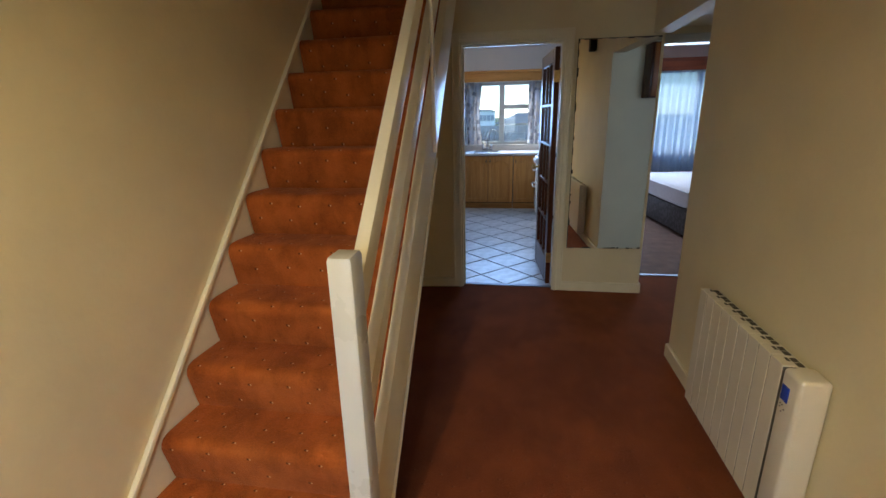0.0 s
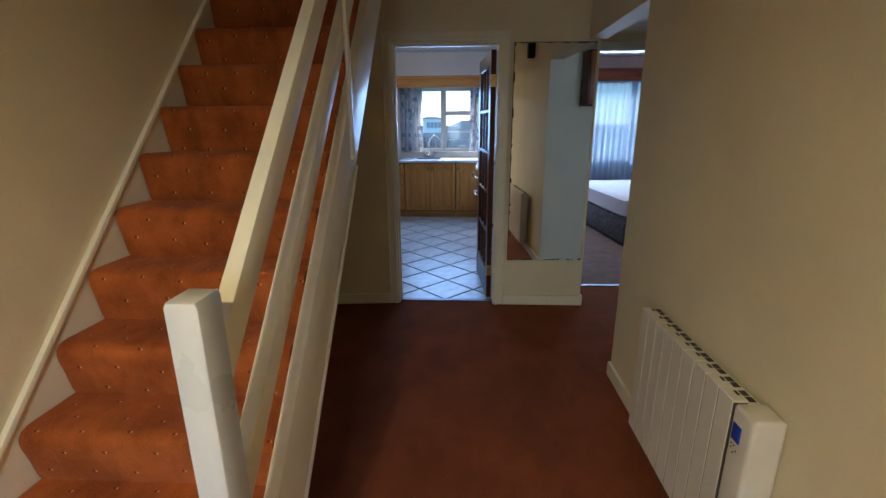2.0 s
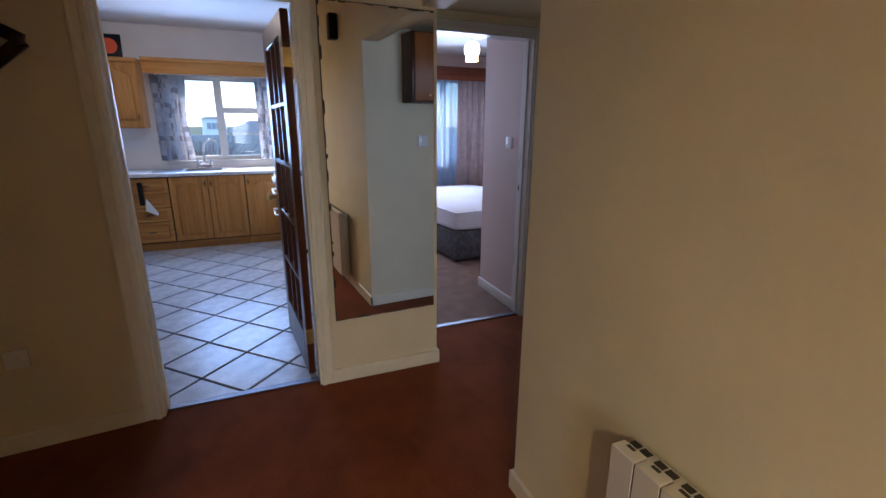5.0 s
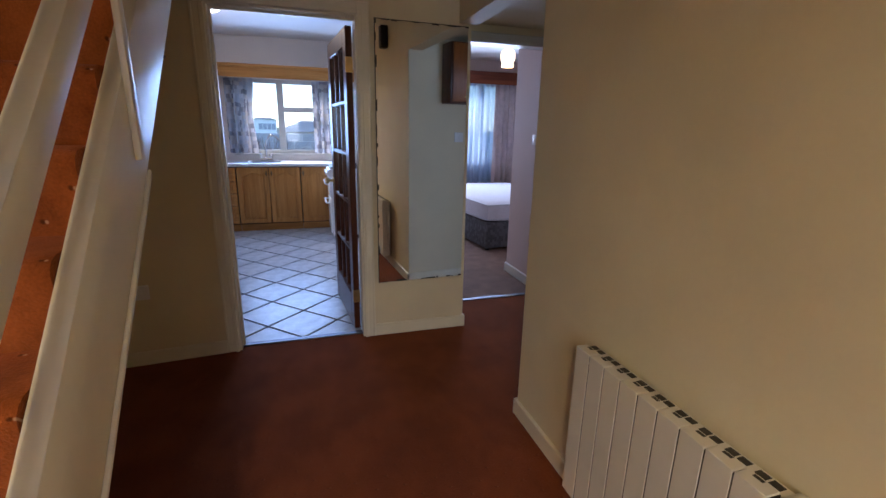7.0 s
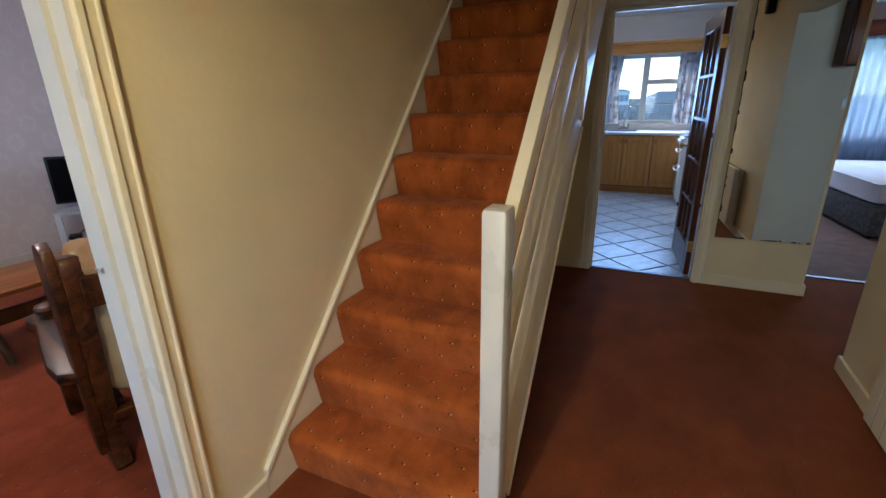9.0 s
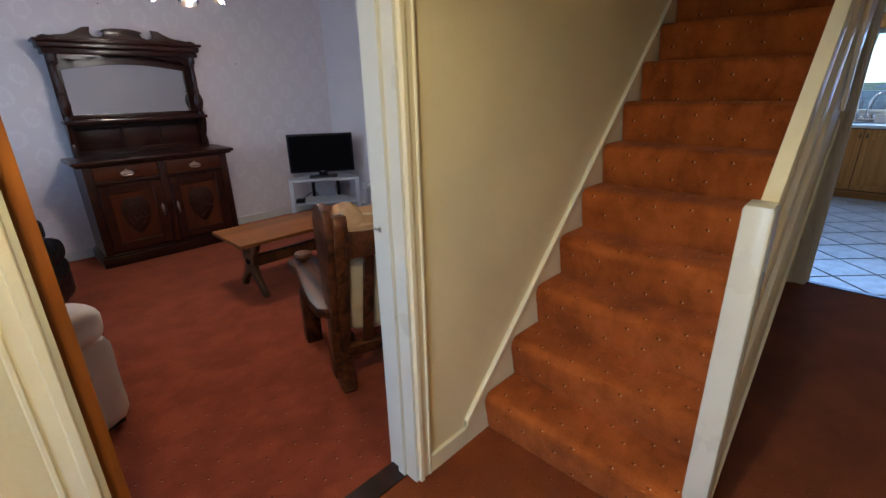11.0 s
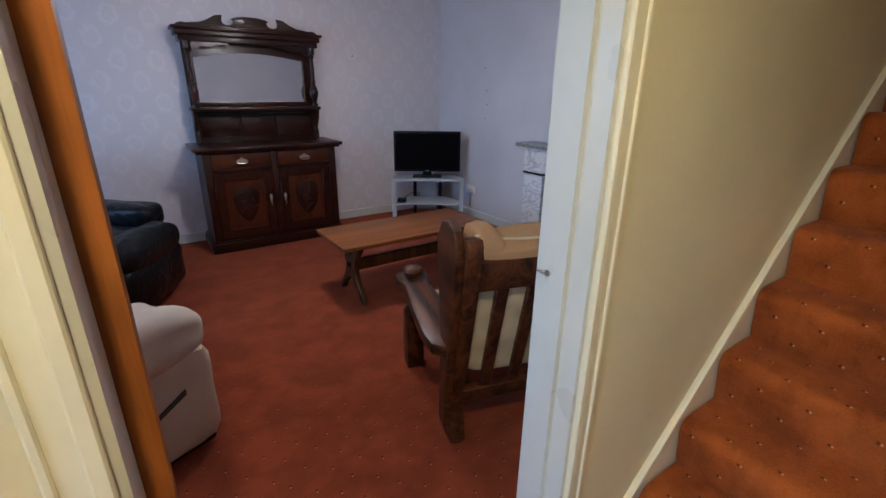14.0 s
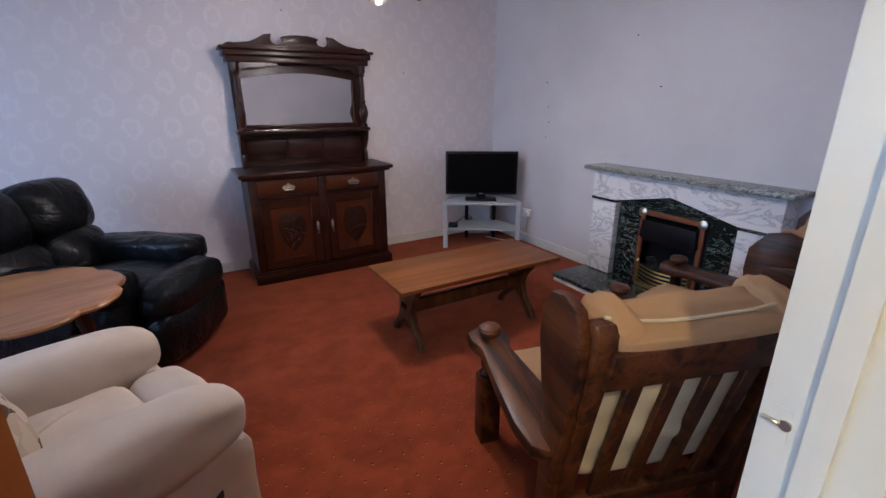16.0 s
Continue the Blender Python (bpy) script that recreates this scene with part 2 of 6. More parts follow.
def wallpaper(name, ground, motif):
    """Pale paper with rows of embossed oval medallions, each row set off by half a step."""
    m = bpy.data.materials.new(name)
    m.use_nodes = True
    n, l = m.node_tree.nodes, m.node_tree.links
    p = n["Principled BSDF"]
    g = n.new("ShaderNodeNewGeometry")
    rings = []
    wob = n.new("ShaderNodeTexNoise")
    wob.inputs["Scale"].default_value, wob.inputs["Detail"].default_value = 45, 2
    l.new(g.outputs["Position"], wob.inputs["Vector"])
    for k in (0.0, 0.5):
        mp = n.new("ShaderNodeMapping")
        mp.inputs["Scale"].default_value = (0.0, 1 / 0.27, 1 / 0.33)
        mp.inputs["Location"].default_value = (0.0, k, k)
        l.new(g.outputs["Position"], mp.inputs["Vector"])
        ad = n.new("ShaderNodeVectorMath")
        ad.operation = "MULTIPLY_ADD"
        ad.inputs[1].default_value = (0.0, 0.30, 0.30)
        l.new(wob.outputs["Color"], ad.inputs[0])
        l.new(mp.outputs[0], ad.inputs[2])
        v = n.new("ShaderNodeTexVoronoi")
        v.inputs["Scale"].default_value, v.inputs["Randomness"].default_value = 1.0, 0.0
        l.new(ad.outputs[0], v.inputs["Vector"])
        rings.append(v)
    mn = n.new("ShaderNodeMath")
    mn.operation = "MINIMUM"
    l.new(rings[0].outputs["Distance"], mn.inputs[0])
    l.new(rings[1].outputs["Distance"], mn.inputs[1])
    ramp = n.new("ShaderNodeValToRGB")
    e = ramp.color_ramp.elements
    e[0].position, e[0].color = 0.0, (0.5, 0.5, 0.5, 1)
    e[1].position, e[1].color = 0.07, (0.15, 0.15, 0.15, 1)
    for pos, val in ((0.14, 0.15), (0.17, 1.0), (0.22, 0.9), (0.26, 0.0)):
        k = e.new(pos)
        k.color = (val, val, val, 1)
    l.new(mn.outputs[0], ramp.inputs[0])
    big = n.new("ShaderNodeTexNoise")
    big.inputs["Scale"].default_value, big.inputs["Detail"].default_value = 1.6, 4
    l.new(g.outputs["Position"], big.inputs["Vector"])
    mul = n.new("ShaderNodeMath")
    mul.operation = "MULTIPLY"
    l.new(ramp.outputs[0], mul.inputs[0])
    l.new(big.outputs[0], mul.inputs[1])
    mix = n.new("ShaderNodeMix")
    mix.data_type = "RGBA"
    mix.inputs["A"].default_value, mix.inputs["B"].default_value = (*ground, 1), (*motif, 1)
    l.new(mul.outputs[0], mix.inputs["Factor"])
    l.new(mix.outputs["Result"], p.inputs["Base Color"])
    rr = n.new("ShaderNodeMapRange")
    rr.inputs["To Min"].default_value, rr.inputs["To Max"].default_value = 0.60, 0.34
    l.new(ramp.outputs[0], rr.inputs["Value"])
    l.new(rr.outputs[0], p.inputs["Roughness"])
    b = n.new("ShaderNodeBump")
    b.inputs["Strength"].default_value, b.inputs["Distance"].default_value = 0.25, 0.002
    l.new(ramp.outputs[0], b.inputs["Height"])
    l.new(b.outputs[0], p.inputs["Normal"])
    MATS[name] = m
    return m


def marble(name, ground, vein, scale=5.0, width=0.05, rough=0.18):
    m = bpy.data.materials.new(name)
    m.use_nodes = True
    n, l = m.node_tree.nodes, m.node_tree.links
    p = n["Principled BSDF"]
    g = n.new("ShaderNodeNewGeometry")
    a = n.new("ShaderNodeTexNoise")
    a.inputs["Scale"].default_value, a.inputs["Detail"].default_value, a.inputs["Distortion"].default_value = scale, 7, 1.8
    a.inputs["Roughness"].default_value = 0.62
    mp = n.new("ShaderNodeMapping")
    mp.inputs["Rotation"].default_value, mp.inputs["Scale"].default_value = (0, radians(35), 0), (1, 1, 2.2)
    l.new(g.outputs["Position"], mp.inputs["Vector"])
    l.new(mp.outputs[0], a.inputs["Vector"])
    ramp = n.new("ShaderNodeValToRGB")
    e = ramp.color_ramp.elements
    e[0].position, e[0].color = 0.5 - width * 2, (*ground, 1)
    e[1].position, e[1].color = 0.5, (*vein, 1)
    k = e.new(0.5 + width)
    k.color = (*ground, 1)
    l.new(a.outputs[0], ramp.inputs[0])
    l.new(ramp.outputs[0], p.inputs["Base Color"])
    p.inputs["Roughness"].default_value = rough
    MATS[name] = m
    return m


def glass(name, tint=(1, 1, 1), rough=0.0):
    m = bpy.data.materials.new(name)
    m.use_nodes = True
    p = m.node_tree.nodes["Principled BSDF"]
    p.inputs["Base Color"].default_value = (*tint, 1)
    p.inputs["Transmission Weight"].default_value = 1.0
    p.inputs["Roughness"].default_value, p.inputs["IOR"].default_value = rough, 1.45
    MATS[name] = m
    return m


def mirror_mat(name, col=(0.86, 0.88, 0.87), rough=0.01):
    m = bpy.data.materials.new(name)
    m.use_nodes = True
    p = m.node_tree.nodes["Principled BSDF"]
    p.inputs["Base Color"].default_value = (*col, 1)
    p.inputs["Metallic"].default_value, p.inputs["Roughness"].default_value = 1.0, rough
    MATS[name] = m
    return m


def glow(name, col, strength):
    m = bpy.data.materials.new(name)
    m.use_nodes = True
    p = m.node_tree.nodes["Principled BSDF"]
    p.inputs["Base Color"].default_value = (*col, 1)
    p.inputs["Emission Color"].default_value, p.inputs["Emission Strength"].default_value = (*col, 1), strength
    MATS[name] = m
    return m


def net_mat(name, col, through=0.5):
    """Thin cloth that lets light through."""
    m = bpy.data.materials.new(name)
    m.use_nodes = True
    n, l = m.node_tree.nodes, m.node_tree.links
    out = n["Material Output"]
    d, t, mixs = n.new("ShaderNodeBsdfDiffuse"), n.new("ShaderNodeBsdfTranslucent"), n.new("ShaderNodeMixShader")
    tr, mix2 = n.new("ShaderNodeBsdfTransparent"), n.new("ShaderNodeMixShader")
    d.inputs[0].default_value = t.inputs[0].default_value = (*col, 1)
    w = n.new("ShaderNodeTexNoise")
    w.inputs["Scale"].default_value, w.inputs["Detail"].default_value = 26, 4
    mr = n.new("ShaderNodeMapRange")
    mr.inputs["To Min"].default_value, mr.inputs["To Max"].default_value = max(0, through - 0.3), through + 0.1
    l.new(w.outputs[0], mr.inputs["Value"])
    mixs.inputs[0].default_value = 0.6
    l.new(d.outputs[0], mixs.inputs[1])
    l.new(t.outputs[0], mixs.inputs[2])
    l.new(mr.outputs[0], mix2.inputs[0])
    l.new(mixs.outputs[0], mix2.inputs[1])
    l.new(tr.outputs[0], mix2.inputs[2])
    l.new(mix2.outputs[0], out.inputs["Surface"])
    MATS[name] = m
    return m


def check_cloth(name, cols, size, sheer=0.0):
    """Printed cotton with soft blocks of several colours."""
    m = bpy.data.materials.new(name)
    m.use_nodes = True
    n, l = m.node_tree.nodes, m.node_tree.links
    p = n["Principled BSDF"]
    tc = n.new("ShaderNodeTexCoord")
    v = n.new("ShaderNodeTexVoronoi")
    v.distance = "CHEBYCHEV"
    v.inputs["Scale"].default_value, v.inputs["Randomness"].default_value = 1 / size, 0.45
    l.new(tc.outputs["Object"], v.inputs["Vector"])
    sep = n.new("ShaderNodeSeparateColor")
    l.new(v.outputs["Color"], sep.inputs[0])
    ramp = n.new("ShaderNodeValToRGB")
    ramp.color_ramp.interpolation = "CONSTANT"
    e = ramp.color_ramp.elements
    e[0].color = (*cols[0], 1)
    e[1].position, e[1].color = 1 / len(cols), (*cols[1], 1)
    for i, c in enumerate(cols[2:], 2):
        k = e.new(i / len(cols))
        k.color = (*c, 1)
    l.new(sep.outputs[0], ramp.inputs[0])
    l.new(ramp.outputs[0], p.inputs["Base Color"])
    p.inputs["Roughness"].default_value = 0.9
    if sheer:
        t, mx = n.new("ShaderNodeBsdfTranslucent"), n.new("ShaderNodeMixShader")
        mx.inputs[0].default_value = sheer
        l.new(ramp.outputs[0], t.inputs[0])
        l.new(p.outputs[0], mx.inputs[1])
        l.new(t.outputs[0], mx.inputs[2])
        l.new(mx.outputs[0], n["Material Output"].inputs["Surface"])
    MATS[name] = m
    return m


HALL_WALL = mat("magnolia_paint", (0.74, 0.65, 0.44), 0.62, 0.06, 2.2, 0.22, 55)
KITCHEN_WALL = mat("kitchen_paint", (0.74, 0.70, 0.66), 0.6, 0.05, 2.0, 0.15, 70)
BED_WALL = mat("bedroom_paint", (0.60, 0.48, 0.44), 0.6, 0.05, 2.0, 0.15, 70)
LOUNGE_WALL = mat("lounge_paper", (0.60, 0.585, 0.62), 0.6, 0.09, 1.3, 0.25, 45)
DAMASK = wallpaper("damask_paper", (0.67, 0.62, 0.64), (0.76, 0.72, 0.74))
CEILING = mat("ceiling_white", (0.78, 0.76, 0.72), 0.7, 0.04, 2.0, 0.2, 80)
GLOSS = mat("cream_gloss_paint", (0.80, 0.74, 0.57), 0.32, 0.05, 5.0, 0.08, 40)
GLOSSW = mat("white_gloss_paint", (0.62, 0.615, 0.575), 0.28, 0.04, 4.0, 0.08, 36)
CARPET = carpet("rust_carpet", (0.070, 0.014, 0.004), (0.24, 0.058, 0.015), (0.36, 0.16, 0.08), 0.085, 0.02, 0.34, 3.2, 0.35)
CARPET_L = carpet("red_carpet", (0.10, 0.015, 0.006), (0.27, 0.053, 0.021), (0.50, 0.24, 0.15), 0.095, 0.02, 0.42, 5.0, 0.6)
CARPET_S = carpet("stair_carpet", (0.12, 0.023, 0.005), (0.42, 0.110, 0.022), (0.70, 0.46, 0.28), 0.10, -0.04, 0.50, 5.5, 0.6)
CARPET_B = mat("bedroom_carpet", (0.19, 0.115, 0.085), 0.95, 0.2, 8, 0.5, 300)
OAK = wood("oak_kitchen", (0.40, 0.165, 0.038), (0.54, 0.25, 0.068), 0.42, "Z", 16)
OAK_H = wood("oak_rail", (0.40, 0.165, 0.038), (0.54, 0.25, 0.068), 0.42, "X", 16)
MAHOG = wood("dark_mahogany", (0.013, 0.0035, 0.002), (0.034, 0.0085, 0.004), 0.30, "X", 9, 0.05, 0.25)
MAHOG_P = wood("mahogany_panel", (0.040, 0.0095, 0.0035), (0.074, 0.0185, 0.0065), 0.28, "Z", 8, 0.05, 0.25)
PELMET = wood("red_brown_pelmet", (0.10, 0.022, 0.008), (0.20, 0.05, 0.018), 0.4, "X", 10)
DOORWOOD = wood("brown_varnished_door", (0.20, 0.062, 0.012), (0.32, 0.105, 0.022), 0.35, "Z", 10)
DARKDOOR = wood("dark_door", (0.060, 0.016, 0.006), (0.11, 0.032, 0.011), 0.3, "Z", 10)
OAKD = wood("dark_oak", (0.015, 0.0045, 0.0016), (0.095, 0.028, 0.008), 0.42, "Y", 16, 0.15, 0.08)
TEAK = wood("coffee_table_oak", (0.135, 0.042, 0.010), (0.225, 0.078, 0.020), 0.44, "Y", 9, 0.05, 0.05)
TEAK_D = wood("coffee_table_leg", (0.05, 0.022, 0.010), (0.11, 0.048, 0.020), 0.4, "Z", 14)
WALNUT = wood("walnut_top", (0.24, 0.095, 0.034), (0.44, 0.21, 0.09), 0.3, "Y", 7, 0.05, 0.2)
WHITE_EN = mat("white_enamel", (0.82, 0.82, 0.80), 0.2, 0.03, 5, 0.02, 50)
HEATER = mat("heater_white", (0.72, 0.68, 0.58), 0.35, 0.04, 6, 0.04, 60)
# painted shade for gaps and openings; also dark buttons and the chipped mirror edge
GAPSHADE_TRIM = mat("gap_shade_and_dark_trim", (0.05, 0.045, 0.035), 0.7, 0.2)
BLUE = mat("blue_display", (0.02, 0.06, 0.45), 0.2, 0.1)
BLACK = mat("black_plastic", (0.006, 0.006, 0.007), 0.4, 0.15, spec=0.2)
SCREEN = mat("black_screen", (0.003, 0.003, 0.004), 0.3, 0.1, bump=0.0, spec=0.06)
SILVER = mat("silver_grey_board", (0.42, 0.44, 0.47), 0.4, 0.06)
LEATHER = mat("black_leather", (0.004, 0.005, 0.006), 0.33, 0.3, 14, 0.7, 34, spec=0.28)
ln, ll = LEATHER.node_tree.nodes, LEATHER.node_tree.links
crease, fold = ln.new("ShaderNodeTexNoise"), ln.new("ShaderNodeBump")
crease.inputs["Scale"].default_value, crease.inputs["Detail"].default_value, crease.inputs["Distortion"].default_value = 7.0, 3, 1.6
fold.inputs["Strength"].default_value, fold.inputs["Distance"].default_value = 0.6, 0.03
ll.new(ln["Texture Coordinate"].outputs["Object"], crease.inputs["Vector"])
ll.new(crease.outputs[0], fold.inputs["Height"])
ll.new(fold.outputs[0], ln["Bump"].inputs["Normal"])
CREAM = mat("cream_upholstery", (0.60, 0.50, 0.41), 0.85, 0.06, 9, 0.12, 260)
TAN = mat("tan_velour", (0.38, 0.225, 0.115), 0.9, 0.07, 9, 0.4, 220)
PALETAN = mat("pale_cushion_cloth", (0.56, 0.47, 0.31), 0.9, 0.1, 9, 0.35, 220)
BRASS = mat("brass", (0.62, 0.42, 0.16), 0.3, 0.15, 20, 0.05, 90, 1.0)
DULL = mat("dull_metal_strip", (0.20, 0.21, 0.24), 0.45, 0.1, 12, 0.05, 90, 0.9)
AGED = mat("aged_brass", (0.16, 0.10, 0.05), 0.35, 0.2, 30, 0.1, 90, 0.8)
PEWTER = mat("pewter", (0.62, 0.58, 0.50), 0.32, 0.15, 20, 0.05, 90, 1.0)
CHROME = mat("chrome", (0.75, 0.76, 0.78), 0.12, 0.05, 10, 0.0, 50, 1.0)
STEEL = mat("brushed_steel", (0.55, 0.56, 0.58), 0.3, 0.06, 10, 0.05, 90, 1.0)
WHITE_MARBLE = marble("white_marble", (0.78, 0.78, 0.80), (0.46, 0.47, 0.52), 2.8, 0.024)
GREEN_MARBLE = marble("green_black_marble", (0.008, 0.014, 0.013), (0.30, 0.36, 0.33), 6.0, 0.009)
GREY_MARBLE = marble("grey_green_marble", (0.10, 0.115, 0.105), (0.42, 0.42, 0.38), 14.0, 0.05)
PANE = glass("window_glass")
FROST = glass("frosted_glass", (0.95, 0.97, 1.0), 0.35)
MIRROR = mirror_mat("mirror_silver")
MIRROR_OLD = mirror_mat("mirror_aged", (0.80, 0.79, 0.78), 0.02)
NET = net_mat("net_curtain", (0.46, 0.62, 0.80), 0.2)
BED_CURTAIN = mat("beige_curtain", (0.58, 0.47, 0.45), 0.9, 0.12, 12, 0.3, 180)
KITCHEN_CURTAIN = check_cloth("blue_check_cotton", [(0.30, 0.31, 0.37), (0.58, 0.60, 0.66), (0.64, 0.67, 0.74), (0.42, 0.43, 0.48), (0.52, 0.57, 0.66), (0.60, 0.59, 0.60)], 0.055, 0.6)
WORKTOP = mat("pale_worktop", (0.62, 0.60, 0.57), 0.35, 0.08, 40, 0.03, 200)
TILE = mat("white_floor_tile", (0.44, 0.45, 0.47), 0.3, 0.2, 11, 0.2, 45, col2=(0.60, 0.61, 0.62))
GROUT = mat("dark_grout", (0.03, 0.032, 0.04), 0.9, 0.2, 20, 0.3, 200)
MATTRESS = mat("mattress_white", (0.54, 0.53, 0.56), 0.9, 0.05, 30, 0.5, 70)
DIVAN = check_cloth("grey_divan_cloth", [(0.06, 0.06, 0.065), (0.10, 0.10, 0.11), (0.075, 0.075, 0.08)], 0.03)
ORANGE = mat("orange_print", (0.85, 0.10, 0.015), 0.4, 0.1)
RENDER = mat("white_house_render", (0.75, 0.75, 0.73), 0.8, 0.06, 2, 0.2, 30)
SLATE = mat("roof_slate", (0.30, 0.31, 0.33), 0.7, 0.15, 5, 0.3, 40)
GRASS = mat("grass", (0.06, 0.09, 0.03), 0.95, 0.3, 3, 0.6, 60)
BLOCK = mat("concrete_block", (0.36, 0.36, 0.35), 0.9, 0.12, 4, 0.4, 40)
TWIG = mat("bare_twigs", (0.16, 0.09, 0.07), 0.9, 0.3, 10, 0.2, 60)
COAL = mat("coal", (0.012, 0.012, 0.014), 0.7, 0.4, 30, 0.8, 60)

# ---- mesh helpers ----


def box(bm, x0, y0, z0, x1, y1, z1, m=None):
    """A box between two corners; m turns it. Returns its vertices."""
    c = Matrix.Translation(((x0 + x1) / 2, (y0 + y1) / 2, (z0 + z1) / 2)) @ Matrix.Diagonal((abs(x1 - x0), abs(y1 - y0), abs(z1 - z0), 1))
    return bmesh.ops.create_cube(bm, size=1, matrix=(m @ c) if m else c)["verts"]


def rbox(bm, x0, y0, z0, x1, y1, z1, r=0.006, seg=2, m=None):
    """A box with rounded edges."""
    b = bmesh.new()
    box(b, x0, y0, z0, x1, y1, z1)
    bmesh.ops.bevel(b, geom=list(b.edges), offset=r, segments=seg, profile=0.5, affect="EDGES")
    merge(bm, b, m)


def merge(bm, b, m=None):
    if m:
        b.transform(m)
    me = bpy.data.meshes.new("tmp")
    b.to_mesh(me)
    b.free()
    bm.from_mesh(me)
    bpy.data.meshes.remove(me)


def cyl(bm, p0, p1, r0, r1=None, seg=16):
    p0, p1 = Vector(p0), Vector(p1)
    d = p1 - p0
    m = Matrix.Translation((p0 + p1) / 2) @ d.to_track_quat("Z", "Y").to_matrix().to_4x4()
    bmesh.ops.create_cone(bm, cap_ends=True, segments=seg, radius1=r0, radius2=r0 if r1 is None else r1, depth=d.length, matrix=m)


def lathe(bm, prof, seg=20, m=None):
    """A turned shape from (radius, height) steps."""
    b = bmesh.new()
    rings = [[b.verts.new((r * math.cos(2 * math.pi * i / seg), r * math.sin(2 * math.pi * i / seg), z)) for i in range(seg)] for r, z in prof]
    for a, c in zip(rings, rings[1:]):
        for i in range(seg):
            b.faces.new((a[i], a[(i + 1) % seg], c[(i + 1) % seg], c[i]))
    b.faces.new(rings[0][::-1])
    b.faces.new(rings[-1])
    merge(bm, b, m)


def prism(bm, pts, d0, d1, m=None, bevel=0.0):
    """A flat outline in local x, z, drawn out along y from d0 to d1."""
    b = bmesh.new()
    a = [b.verts.new((x, d0, z)) for x, z in pts]
    c = [b.verts.new((x, d1, z)) for x, z in pts]
    f = [b.faces.new(a), b.faces.new(c[::-1])]
    for i in range(len(pts)):
        j = (i + 1) % len(pts)
        b.faces.new((a[j], a[i], c[i], c[j]))
    bmesh.ops.recalc_face_normals(b, faces=list(b.faces))
    if bevel:
        ed = [e for e in b.edges if abs(e.verts[0].co.y - e.verts[1].co.y) < 1e-6]
        bmesh.ops.bevel(b, geom=ed, offset=bevel, segments=2, profile=0.5, affect="EDGES")
    merge(bm, b, m)


def tube(bm, pts, r, seg=8):
    """A round bar along a line of points."""
    pts = [Vector(p) for p in pts]
    rings = []
    for i, p in enumerate(pts):
        d = (pts[min(i + 1, len(pts) - 1)] - pts[max(i - 1, 0)]).normalized()
        q = d.to_track_quat("Z", "Y")
        rr = r[i] if isinstance(r, (list, tuple)) else r
        rings.append([bm.verts.new(p + q @ Vector((rr * math.cos(2 * math.pi * k / seg), rr * math.sin(2 * math.pi * k / seg), 0))) for k in range(seg)])
    for a, c in zip(rings, rings[1:]):
        for k in range(seg):
            bm.faces.new((a[k], a[(k + 1) % seg], c[(k + 1) % seg], c[k]))
    bm.faces.new(rings[0][::-1])
    bm.faces.new(rings[-1])


def cushion(bm, x0, y0, z0, x1, y1, z1, puff=0.03, n=10, m=None, power=4.0, dents=()):
    """A stuffed block: rounded, fuller in the middle, with optional button dents (u, v, depth) on both large sides."""
    b = bmesh.new()
    cx, cy, cz = (x0 + x1) / 2, (y0 + y1) / 2, (z0 + z1) / 2
    hx, hy, hz = (x1 - x0) / 2, (y1 - y0) / 2, (z1 - z0) / 2
    bmesh.ops.create_cube(b, size=2)
    bmesh.ops.subdivide_edges(b, edges=list(b.edges), cuts=n, use_grid_fill=True)
    for v in b.verts:
        x, y, z = v.co
        k = (abs(x) ** power + abs(y) ** power + abs(z) ** power) ** (-1 / power)
        s = Vector((x * k, y * k, z * k))
        w = noise.noise(Vector((s.x * 2.1 + cx, s.y * 2.1 + cy, s.z * 2.1))) * 0.012
        px, py, pz = s.x * hx, s.y * hy, s.z * hz
        full = (1 - s.x * s.x) * (1 - s.y * s.y) if hz <= min(hx, hy) else ((1 - s.x * s.x) * (1 - s.z * s.z) if hy <= hx else (1 - s.y * s.y) * (1 - s.z * s.z))
        amt = puff * full + w
        if hz <= min(hx, hy):
            pz += math.copysign(1, pz) * amt
        elif hy <= hx:
            py += math.copysign(1, py) * amt
        else:
            px += math.copysign(1, px) * amt
        for du, dv, dd in dents:
            dist = math.hypot(px - du, pz - dv)
            py -= math.copysign(1, py) * dd * math.exp(-(dist / 0.06) ** 2)
        v.co = (cx + px, cy + py, cz + pz)
    merge(bm, b, m)


def thing(name, label, category, m, group="", kind=""):
    ob = new(name)
    ob.empty_display_size = 0.05
    ob.matrix_world = m
    return tagged(ob, label, category, group, kind)


def mesh(name, bm, material, smooth=None):
    me = bpy.data.meshes.new(name)
    bmesh.ops.recalc_face_normals(bm, faces=list(bm.faces))
    bm.to_mesh(me)
    bm.free()
    for mt in material if isinstance(material, (list, tuple)) else [material]:
        me.materials.append(mt)
    if smooth is not None:
        mid = sorted(p.area for p in me.polygons)[len(me.polygons) // 2]
        for p in me.polygons:
            p.use_smooth = p.area < 10 * mid   # broad flats between rounded edges stay flat
        me.set_sharp_from_angle(angle=radians(smooth))
    return me


def part(name, bm, material, parent, label="", smooth=40):
    """Links a bmesh as one mesh object under a thing or a part, in the thing's own axes."""
    ob = new(name, mesh(name, bm, material, smooth))
    ob.parent = parent
    return tagged(ob, label) if label else ob


def solo(name, bm, material, label, category, group="", kind="", smooth=None):
    return tagged(new(name, mesh(name, bm, material, smooth)), label, category, group, kind)


def bbox(*a, r=0.004):
    b = bmesh.new()
    rbox(b, *a, r=r)
    return b


